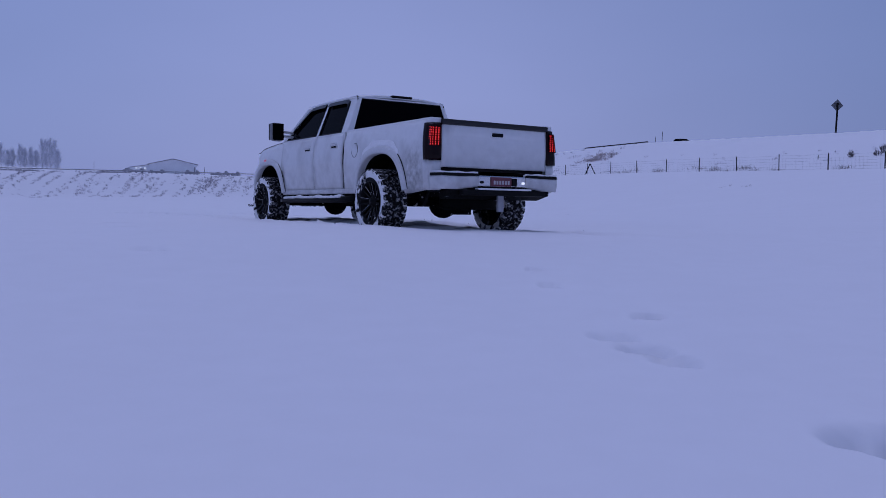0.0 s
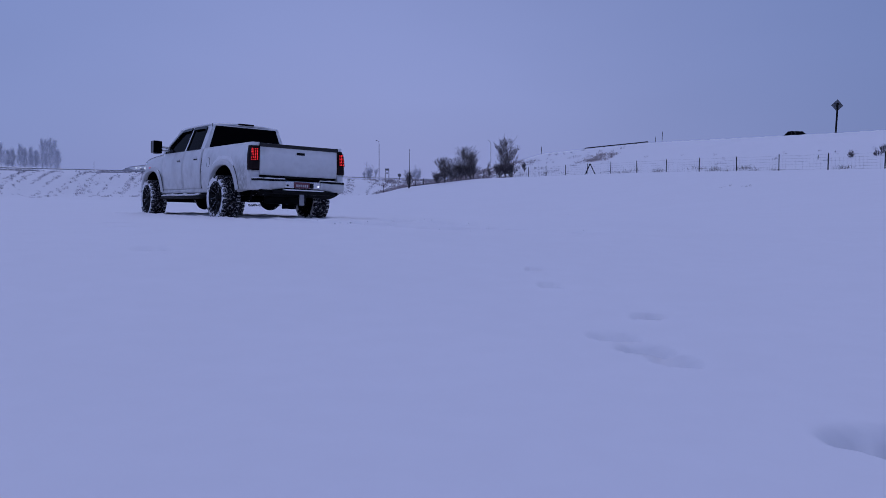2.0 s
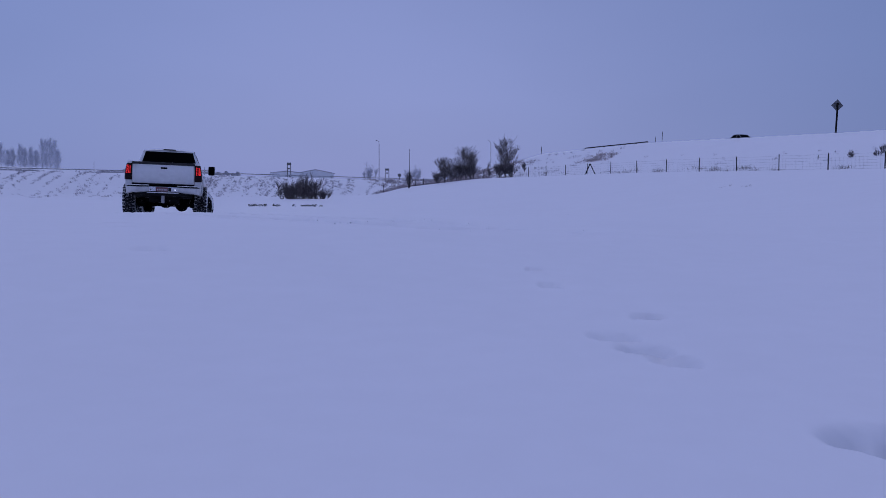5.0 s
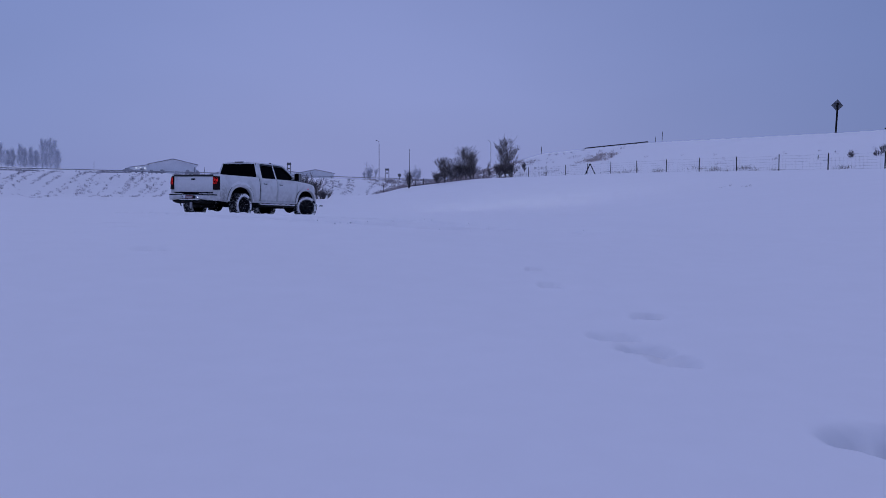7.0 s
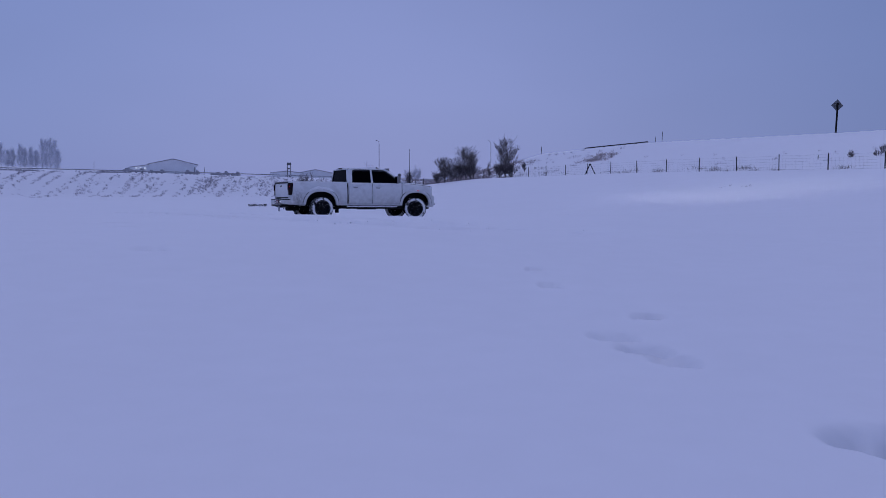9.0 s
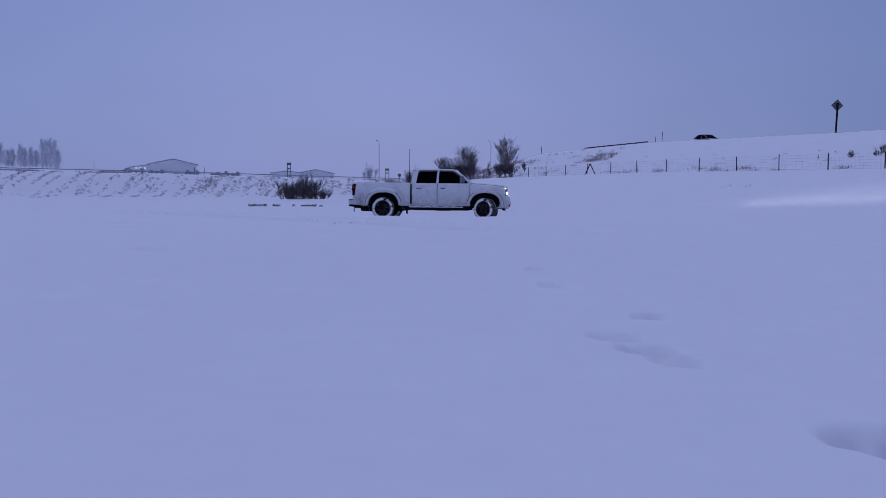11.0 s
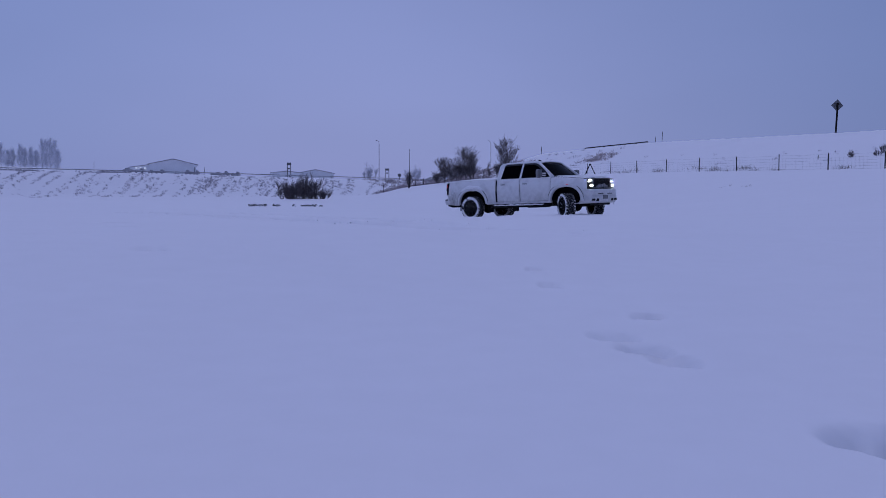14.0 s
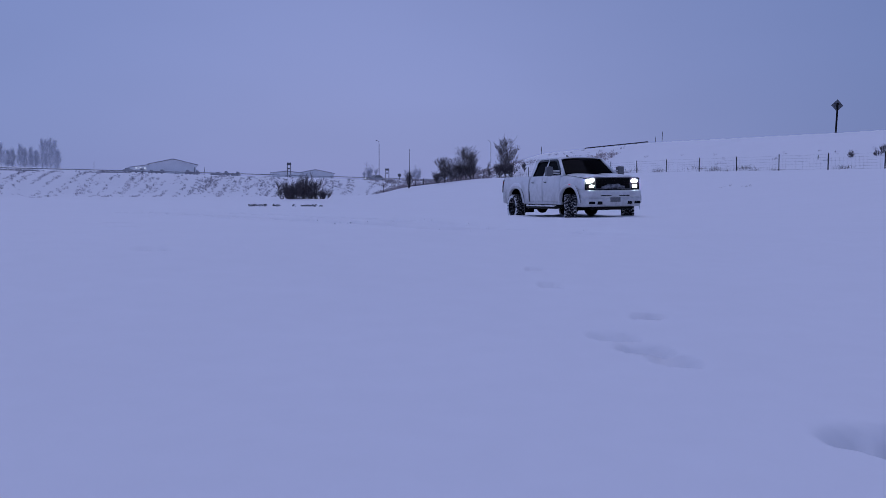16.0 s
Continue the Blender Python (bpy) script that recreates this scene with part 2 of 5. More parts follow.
def tube(bm, points, radii, sides=8, caps=True):
    rings = []
    for i, p in enumerate(points):
        p = Vector(p)
        d = Vector(points[min(i + 1, len(points) - 1)]) - Vector(points[max(i - 1, 0)])
        q = d.to_track_quat('Z', 'Y')
        r = radii[i] if isinstance(radii, (list, tuple)) else radii
        rings.append([bm.verts.new(p + q @ Vector((r * math.cos(2 * math.pi * k / sides), r * math.sin(2 * math.pi * k / sides), 0))) for k in range(sides)])
    for a, b in zip(rings, rings[1:]):
        for k in range(sides):
            bm.faces.new((a[k], a[(k + 1) % sides], b[(k + 1) % sides], b[k]))
    if caps:
        bm.faces.new(rings[0][::-1])
        bm.faces.new(rings[-1])


def lathe(bm, profile, sides, axis='Y', centre=(0, 0, 0)):
    """Turns (radius, along) pairs about an axis."""
    rings = []
    for r, a in profile:
        ring = []
        for k in range(sides):
            c, s = r * math.cos(2 * math.pi * k / sides), r * math.sin(2 * math.pi * k / sides)
            p = (c, a, s) if axis == 'Y' else (a, c, s) if axis == 'X' else (c, s, a)
            ring.append(bm.verts.new(Vector(p) + Vector(centre)))
        rings.append(ring)
    for a, b in zip(rings, rings[1:]):
        for k in range(sides):
            bm.faces.new((a[k], a[(k + 1) % sides], b[(k + 1) % sides], b[k]))
    return rings


def prism(bm, outline, y0, y1):
    """An outline in (x, z), drawn out from y0 to y1."""
    a = [bm.verts.new((x, y0, z)) for x, z in outline]
    b = [bm.verts.new((x, y1, z)) for x, z in outline]
    n = len(outline)
    bm.faces.new(a)
    bm.faces.new(b[::-1])
    for k in range(n):
        bm.faces.new((a[k], b[k], b[(k + 1) % n], a[(k + 1) % n]))
    bmesh.ops.recalc_face_normals(bm, faces=bm.faces[:])


def panel(bm, corners, thick, n=(0, 1, 0)):
    """A flat pane through corners, drawn out along n."""
    n = Vector(n).normalized() * thick
    a = [bm.verts.new(Vector(c)) for c in corners]
    b = [bm.verts.new(Vector(c) + n) for c in corners]
    k = len(a)
    bm.faces.new(a)
    bm.faces.new(b[::-1])
    for i in range(k):
        bm.faces.new((a[i], b[i], b[(i + 1) % k], a[(i + 1) % k]))
    bmesh.ops.recalc_face_normals(bm, faces=bm.faces[:])


# ---- the land ----
FENCE_START, FENCE_DIR, FENCE_SIDE = np.array((29.8, 56.0)), np.array((-0.35, 0.937)), np.array((-0.937, -0.35))
ROAD_START, ROAD_DIR, ROAD_SIDE = np.array((-68.0, 127.0)), np.array((0.777, 0.63)), np.array((0.63, -0.777))
lattice = np.random.RandomState(4).rand(256, 256)


def rough(x, y, size):
    """Smooth value noise about zero, with features of that size in metres."""
    u, v = np.asarray(x, float) / size, np.asarray(y, float) / size
    i, j = np.floor(u).astype(int), np.floor(v).astype(int)
    fu, fv = u - i, v - j
    fu, fv = fu * fu * (3 - 2 * fu), fv * fv * (3 - 2 * fv)
    g = lambda a, b: lattice[a % 256, b % 256]
    return (g(i, j) * (1 - fu) * (1 - fv) + g(i + 1, j) * fu * (1 - fv) + g(i, j + 1) * (1 - fu) * fv + g(i + 1, j + 1) * fu * fv) - 0.5


def step01(v):
    v = np.clip(v, 0, 1)
    return v * v * (3 - 2 * v)


def hill_lane_height(l):
    return EZ + np.interp(l, [-60, 0, 23, 41, 50, 62, 80, 110, 200], [5.0, 6.5, 7.4, 8.1, 8.5, 8.3, 7.4, 4.6, 3.6])


# place, turn, depth and size of each print
FOOTPRINTS = [(0.73, 6.4, 0.1, 0.17, 0.44), (0.74, 5.6, -0.6, 0.14, 0.50), (1.12, 4.5, 0.0, 0.15, 0.48), (0.82, 3.95, -0.7, 0.16, 0.66), (0.90, 3.66, -0.6, 0.16, 0.66), (0.97, 3.42, -0.9, 0.15, 0.62),
              (1.29, 2.30, -0.4, 0.22, 1.02), (1.35, 2.15, -0.7, 0.19, 1.0), (-2.34, 6.6, 0.1, 0.08, 0.8), (-5.5, 15.1, 0.1, 0.08, 1.0), (-4.4, 11.0, 0.1, 0.06, 1.0), (-3.6, 9.2, 0.2, 0.04, 1.0)]


def rut_depth(x, y, z):
    """Presses the truck's wheel tracks into the snow, with low crumbled edges."""
    path = [(3.7, 5.2), (2.9, 6.9), (1.9, 8.6), (0.95, 9.9), (-0.02, 11.2), (-1.51, 13.6), (-3.4, 16.15), (-5.1, 18.4), (-6.62, 20.6), (-7.81, 23.3), (-8.13, 25.9), (-7.62, 27.9), (-6.41, 29.8), (-4.95, 31.4), (-2.96, 32.6), (-0.58, 31.9), (1.16, 30.7), (2.77, 29.7), (3.34, 27.7)]
    near = (np.abs(x) < 12) & (y > 4) & (y < 36)
    px, py = x[near], y[near]
    best = np.full(px.shape, 9.0)
    for (ax, ay), (bx, by) in zip(path, path[1:]):
        L = math.hypot(bx - ax, by - ay)
        t = np.clip(((px - ax) * (bx - ax) + (py - ay) * (by - ay)) / L ** 2, 0, 1)
        d = np.hypot(px - ax - t * (bx - ax), py - ay - t * (by - ay))
        best = np.minimum(best, np.abs(d - 0.94))
    crumb = 0.5 + 1.6 * np.abs(rough(px, py, 0.35))
    groove = 1 / (1 + np.exp((best - 0.20) * 26))
    berm = np.exp(-((best - 0.32) / 0.09) ** 2)
    z = z.copy()
    fill = step01((py - 9.3) / 2.2)
    z[near] += fill * (-0.115 * groove * (0.8 + 0.5 * rough(px, py, 0.5)) + 0.042 * berm * crumb * (0.55 + 0.9 * np.abs(rough(px + 3, py, 0.16))))
    return z


def height(x, y):
    """The snow surface."""
    x, y = np.asarray(x, float), np.asarray(y, float)
    d = np.hypot(x, y)
    run = np.maximum(y - 36, 0)
    z = 0.028 * (np.sqrt(run ** 2 + 64) - 8) * step01((y + 20) / 60)
    # the hollow in which the camera stands
    rim = np.clip(11.0 + 0.9 * x, 9.5, 15)
    z = z - 0.47 * step01(1 - (d - 2.2) / (rim - 2.2))
    # low swells on the field
    z = z - 0.08 * step01((y - 20) / 9) * step01((60 - y) / 15)
    z = z + 0.13 * np.exp(-((x + 7) ** 2 + (y - 20.5) ** 2) / 50) + 0.06 * np.exp(-((x + 7.5) ** 2 + (y - 28) ** 2) / 30) + 0.075 * np.exp(-((x - 3.5) ** 2 + (y - 29) ** 2) / 30)
    z = z + 0.010 * rough(x, y, 2.3) * step01((d - 2) / 6) + 0.003 * rough(x + 9, y, 0.9) - 0.10 * np.exp(-((x - 1.3) ** 2 + (y - 11.8) ** 2) / 2.2) + 0.35 * rough(x, y + 40, 23) * step01((d - 40) / 40)
    z = z + 0.12 * np.exp(-((x - 5.0) ** 2 / 3 + (y - 27.5) ** 2 / 10))
    z = z + 0.06 * np.exp(-((x - 5.5) ** 2 + (y - 23.8) ** 2) / 1.2) + 0.05 * np.exp(-((x - 2.3) ** 2 + (y - 26.9) ** 2) / 1.2)
    # the hillside with the fence and the lane
    s = (x - FENCE_START[0]) * FENCE_SIDE[0] + (y - FENCE_START[1]) * FENCE_SIDE[1]
    l = (x - FENCE_START[0]) * FENCE_DIR[0] + (y - FENCE_START[1]) * FENCE_DIR[1]
    foot = EZ + np.interp(l, [-60, 0, 24.5, 64, 100, 135, 160], [1.5, 2.95, 3.83, 4.75, 4.6, 4.2, 3.8])
    crest = EZ + np.interp(l, [-60, 10, 16, 46, 60, 74, 89, 110, 135, 160], [4.7, 7.05, 7.31, 8.72, 9.0, 9.2, 8.0, 6.2, 4.8, 3.8])
    up = step01(1 - s / np.interp(l, [35, 95], [34, 13]))
    z = z * (1 - up) + foot * up
    back = step01(-s / 12.5)
    z = np.where(s < 0, foot + (crest - foot) * (0.75 * np.clip(-s / 12.5, 0, 1) + 0.25 * back), z)
    lane = hill_lane_height(l)
    z = np.where(s < -12.5, crest + (np.minimum(lane, crest) - crest) * step01((-s - 13.5) / 3.5), z)
    # the bank of the main road, and the land behind it
    r = (x - ROAD_START[0]) * ROAD_SIDE[0] + (y - ROAD_START[1]) * ROAD_SIDE[1]
    a = (x - ROAD_START[0]) * ROAD_DIR[0] + (y - ROAD_START[1]) * ROAD_DIR[1]
    top = EZ + 6.75 - np.interp(a, [-20, 0, 32, 75, 110], [0.55, 0.52, 0.25, 0.12, 0.08])
    climb = step01(1 - (r - 1.0) / 15.0)
    bank = z + (top - z) * climb + 0.5 * rough(x, y, 6) * climb * (1 - climb) * 4
    slope = np.interp(x / np.maximum(y, 1), [-0.6, -0.25, -0.1, 0.2], [0.0455, 0.042, 0.030, 0.01])
    behind = top + np.maximum(-r - 14, 0) * slope * 1.15 * np.clip(1 - np.maximum(-r - 500, 0) / 4000, 0.3, 1)
    road = np.where(r < 0, behind, bank)
    z = np.where(r < 18, np.where(s < 2, np.maximum(z, road), road), z)
    z = rut_depth(x, y, z)
    # boot prints in the near snow
    for fx, fy, turn, deep, size in FOOTPRINTS:
        c, n = math.cos(turn), math.sin(turn)
        p, q = (x - fx) * c + (y - fy) * n, -(x - fx) * n + (y - fy) * c
        hole = 1 / (1 + np.exp(np.minimum(((p / (0.16 * size)) ** 2 + (q / (0.11 * size)) ** 2 - 1) * 3.0, 60)))
        z = z - deep * hole * (0.8 + 0.8 * rough(x, y, 0.06))
    return z


def ground_at(x, y):
    return float(height(np.array([x]), np.array([y]))[0])


def build_ground():
    half = np.radians(33)
    view = np.linspace(-half, half, 441)
    rest = np.linspace(half, 2 * np.pi - half, 90)[1:-1]
    ang = np.concatenate([view, rest])
    dist = np.concatenate([0.35 * 1.0135 ** np.arange(0, 243), np.geomspace(9.1, 36, 260)[:-1], np.geomspace(36, 3500, 330)])
    na, nd = len(ang), len(dist)
    A, Dd = np.meshgrid(ang, dist)
    x, y = np.sin(A) * Dd, np.cos(A) * Dd
    z = height(x, y)
    co = np.concatenate([np.stack([x, y, z], -1).reshape(-1, 3), [[0, 0, z[0].mean()]]])
    i, j = np.meshgrid(np.arange(nd - 1), np.arange(na), indexing="ij")
    jn = (j + 1) % na
    quads = np.stack([i * na + j, (i + 1) * na + j, (i + 1) * na + jn, i * na + jn], -1).reshape(-1, 4)[:, ::-1]
    centre = len(co) - 1
    tris = [(centre, (k + 1) % na, k) for k in range(na)]
    me = bpy.data.meshes.new("ground")
    me.from_pydata(co, [], quads.tolist() + tris)
    me.polygons.foreach_set("use_smooth", [True] * len(me.polygons))
    me.materials.append(M_SNOW)
    me.update()
    return tagged(new("ground", me), "smooth deep snow covering field, hillside and road bank", "snow", kind="structure")


build_ground()


# ---- plants ----
def branching(bm, base, way, length, radius, depth, rnd, spread=0.5, lift=0.25, sides=4, kids=7, fine=0.009):
    """A limb that forks into finer ones; returns nothing, adds to bm."""
    pts, rad = [Vector(base)], [radius]
    d = Vector(way).normalized()
    steps = 3
    for k in range(steps):
        d = (d + Vector((rnd.uniform(-1, 1), rnd.uniform(-1, 1), rnd.uniform(-0.4, 1))) * 0.16 + Vector((0, 0, lift * 0.2))).normalized()
        pts.append(pts[-1] + d * length / steps)
        rad.append(radius * (1 - 0.62 * (k + 1) / steps))
    tube(bm, pts, rad, sides if depth > 1 else 3, caps=False)
    if depth <= 0:
        return
    for k in range(kids):
        t = rnd.uniform(0.12, 1.0)
        i = min(int(t * steps), steps - 1)
        p = pts[i].lerp(pts[i + 1], t * steps - i)
        side = Vector((rnd.uniform(-1, 1), rnd.uniform(-1, 1), rnd.uniform(-0.2, 0.8)))
        w = (d + side * spread * 1.6).normalized()
        branching(bm, p, w, length * rnd.uniform(0.45, 0.75), max(radius * 0.5, fine), depth - 1, rnd, spread, lift, sides, kids, fine)


def make_shrub(name, x, y, tall, wide, stems, mat, label, seed, depth=3, group="", radius=0.03, sink=0.1):
    rnd = random.Random(seed)
    ob = thing(name, pose(x, y, ground_at(x, y) - sink), label, "bush", group)
    crown = bmesh.new()
    for k in range(stems):
        a = 2 * math.pi * (k + rnd.random()) / stems
        lean = rnd.uniform(0.05, 0.95) * wide / tall * 0.9
        way = Vector((math.cos(a) * lean, math.sin(a) * lean, 1.0))
        base = Vector((math.cos(a), math.sin(a), 0)) * wide * 0.42 * rnd.random()
        foot = way.normalized() * tall * 0.07
        stem = bmesh.new()
        tube(stem, [base, base + foot], [radius * 1.3, radius], 5)
        part("stem", stem, mat, ob)
        branching(crown, base + foot * 0.95, way, tall * rnd.uniform(0.5, 0.68) * (1 - 0.28 * lean), radius, depth, rnd, spread=0.55, fine=0.0085, kids=7)
    part("crown", crown, mat, ob)
    return ob


def tufts(name, spots, mat, label, seed, tall=0.5, blades=9, group="", wide=0.5, thick=0.05):
    """Many dry clumps as one mass."""
    rnd = random.Random(seed)
    verts, faces = [], []
    for x, y, size in spots:
        z = ground_at(x, y) - 0.05
        for k in range(blades):
            a, r = rnd.uniform(0, 6.283), rnd.uniform(0, 0.45) * wide * size
            h = tall * size * rnd.uniform(0.4, 1.1)
            bx, by = x + math.cos(a) * r, y + math.sin(a) * r
            tx, ty = bx + rnd.uniform(-0.6, 0.6) * h, by + rnd.uniform(-0.6, 0.6) * h
            w = thick * size * rnd.uniform(0.5, 1.3)
            n = len(verts)
            c, s = math.cos(a) * w, math.sin(a) * w
            verts += [(bx + c, by + s, z), (bx - s, by + c, z), (bx - c, by - s, z), (bx * 0.5 + tx * 0.5 + c, by * 0.5 + ty * 0.5 + s, z + h * 0.6), (bx * 0.5 + tx * 0.5 - c, by * 0.5 + ty * 0.5 - s, z + h * 0.6), (tx, ty, z + h)]
            faces += [(n, n + 1, n + 4, n + 3), (n + 1, n + 2, n + 4), (n + 2, n, n + 3, n + 4), (n + 3, n + 4, n + 5)]
    me = bpy.data.meshes.new(name)
    me.from_pydata(verts, [], faces)
    me.materials.append(mat)
    return tagged(new(name, me), label, "dry grass", group, "stuff")


def road_point(a, r):
    p = ROAD_START + ROAD_DIR * a + ROAD_SIDE * r
    return float(p[0]), float(p[1])


def hill_point(l, s):
    p = FENCE_START + FENCE_DIR * l + FENCE_SIDE * s
    return float(p[0]), float(p[1])


def fence_spot(l):
    """The fence runs straight, then bends back towards the road bank."""
    if l <= 95:
        return hill_point(l, 0)
    x, y = hill_point(95, 0)
    return x - 0.68 * (l - 95), y - 0.73 * (l - 95)


def on_sight(u, y):
    """A place y metres out, u to the side for each metre out."""
    return u * y, y


# bank brush in slanting streaks
rnd = random.Random(11)
spots = []
for k in range(190):
    a0, r0 = rnd.choice((rnd.triangular(-10, 90, 40), rnd.uniform(-18, 104))), rnd.uniform(0.6, 12)
    for j in range(rnd.randint(7, 22)):
        r = r0 + 0.36 * j
        a = a0 - 0.68 * (r - r0) + rnd.gauss(0, 0.22)
        if 0.5 < r < 18.0 and rnd.random() < 0.85:
            spots.append((*road_point(a, r), rnd.uniform(0.25, 0.85)))
for k in range(260):
    spots.append((*road_point(rnd.uniform(-25, 92), rnd.uniform(1, 18)), rnd.uniform(0.2, 0.5)))
tufts("bank_brush", spots, M_BRUSH, "dry brown sagebrush tufts poking through snow on road bank", 5, 0.42, 14, wide=0.9, thick=0.03)

spots = []
for k in range(75):
    a = rnd.uniform(-35, 100)
    x, y = road_point(a, rnd.uniform(0.2, 1.2))
    spots.append((x, y, rnd.uniform(0.3, 0.8)))
for a0, a1, n in ((-2, 5, 90), (14.5, 19.2, 70)):
    spots += [(*road_point(rnd.uniform(a0, a1), rnd.uniform(0.2, 1.4)), rnd.uniform(0.4, 0.8)) for k in range(n)]
tufts("verge_brush", spots, M_BRUSH, "low dark weeds along the snowy road edge", 6, 0.6, 9, wide=1.6, thick=0.06)

# grass along the fence and on the hill
spots = []
for k in range(48):
    l0, s0 = rnd.uniform(-8, 95), rnd.gauss(-0.3, 0.7)
    for j in range(rnd.choice((1, 2, 3, 6, 12))):
        spots.append((*hill_point(l0 + rnd.gauss(0, 0.45), s0 + rnd.gauss(0, 0.25)), rnd.uniform(0.3, 1.0)))
tufts("fence_grass", spots, M_GRASS, "thin dry grass standing along the wire fence", 7, 0.5, 10, wide=1.3, thick=0.012)
spots = []
for k in range(150):
    l = rnd.uniform(46, 100)
    spots.append((*hill_point(l, -rnd.uniform(0.6, 11)), rnd.uniform(0.3, 1.0)))
for k in range(40):
    spots.append((*hill_point(rnd.uniform(-2, 46), -rnd.uniform(0.5, 6.5)), rnd.uniform(0.2, 0.8)))
tufts("hillside_grass", spots, M_BRUSH, "scattered dry grass tufts on the snowy hillside", 8, 0.4, 14, wide=0.9, thick=0.02)
spots = [(*hill_point(rnd.gauss(47.8, 1.5), -rnd.uniform(5.5, 8.2)), rnd.uniform(0.4, 0.9)) for k in range(80)]
tufts("russet_brush", spots, M_GRASS_RED, "pale russet brush patch on the snowy hillside", 9, 0.5, 18, wide=1.6, thick=0.025)
spots = [(*on_sight(u, 46.0 + rnd.uniform(-1.5, 1.5)), rnd.uniform(0.25, 0.5)) for u in (0.335, 0.34, 0.345, 0.362, 0.367, 0.371, 0.386)]
tufts("field_grass", spots, M_GRASS, "a few dry stalks above the field snow", 10, 0.4, 8, wide=0.8, thick=0.02)
for u, y, h in ((0.491, 63.5, 0.62), (0.523, 61.5, 0.5), (0.531, 61.8, 0.8)):
    x, y = on_sight(u, y)
    make_shrub("weed_bush", x, y, h, h * 0.8, 7, M_TWIG, "small dark leafless weed bush beside the fence", 200 + int(u * 1000), 2, "weed bushes", 0.02)
spots = [(*hill_point(rnd.uniform(72, 112), -rnd.uniform(0.3, 9.5)), rnd.uniform(0.4, 1.0)) for k in range(260)]
spots += [(*road_point(rnd.uniform(63, 95), rnd.uniform(2.5, 20)), rnd.uniform(0.5, 1.2)) for k in range(520)]
for k in range(620):
    l, o = rnd.uniform(66, 104.5), rnd.random() ** 1.5 * 8
    x, y = fence_spot(l)
    x, y = (x + 0.937 * o, y + 0.35 * o) if l < 95 else (x - 0.5 * o, y + 0.86 * o)
    spots.append((x, y, rnd.uniform(0.4, 1.1)))
tufts("slope_brush", spots, M_SLOPE, "dry brown brush covering the slope behind the far fence", 13, 0.5, 14, wide=1.4, thick=0.025)
# crumbs of snow thrown up along the wheel tracks
def make_crumbs():
    r = random.Random(21)
    bm = bmesh.new()
    path = [(1.9, 8.6), (0.95, 9.9), (-0.02, 11.2), (-1.51, 13.6), (-3.4, 16.15), (-5.1, 18.4)]
    for k in range(70):
        i = r.choice((1, 2, 2, 2))
        (ax, ay), (bx, by) = path[i], path[i + 1]
        t, L = r.random(), math.hypot(bx - ax, by - ay)
        side = r.choice((-1, 1)) * (0.94 + r.choice((-1, 1)) * abs(r.gauss(0.30, 0.14)))
        x, y = ax + (bx - ax) * t + side * (by - ay) / L, ay + (by - ay) * t - side * (bx - ax) / L
        size = 0.006 + 0.012 * r.random() ** 2.5
        m = Matrix.LocRotScale((x, y, ground_at(x, y) + size * 0.2), Euler((r.random(), r.random(), r.random() * 6)), (size * 1.3, size, size * 0.8))
        for v in bmesh.ops.create_icosphere(bm, subdivisions=1, radius=1, matrix=m)["verts"]:
            v.co += Vector((r.uniform(-1, 1), r.uniform(-1, 1), r.uniform(-1, 1))) * 0.3 * size
    tagged(part("snow_crumbs", bm, M_SNOWCAP), "small crumbs of snow thrown up beside wheel tracks", "snow", kind="stuff")


make_crumbs()

# dark earth showing in the field
spots = []
for u0, u1, n in ((-0.235, -0.224, 26), (-0.222, -0.213, 20), (-0.206, -0.197, 18), (-0.184, -0.179, 10), (-0.172, -0.164, 16), (-0.164, -0.153, 24), (-0.150, -0.146, 4)):
    for k in range(n):
        spots.append((*on_sight(rnd.uniform(u0, u1), 65.5 + rnd.uniform(-1.6, 1.6)), rnd.uniform(0.3, 0.8)))


def make_clods():
    bm = bmesh.new()
    for x, y, size in spots:
        m = Matrix.LocRotScale((x, y, ground_at(x, y) + 0.02), Euler((rnd.random(), rnd.random(), rnd.random() * 6)), (0.22 * size, 0.18 * size, 0.07 * size))
        for v in bmesh.ops.create_icosphere(bm, subdivisions=1, radius=1, matrix=m)["verts"]:
            v.co += Vector((rnd.uniform(-1, 1), rnd.uniform(-1, 1), rnd.uniform(-1, 1))) * 0.05 * size
    tagged(part("earth_clods", bm, M_CLOD), "dark clods of churned earth lying in the snow", "earth", kind="stuff")


make_clods()

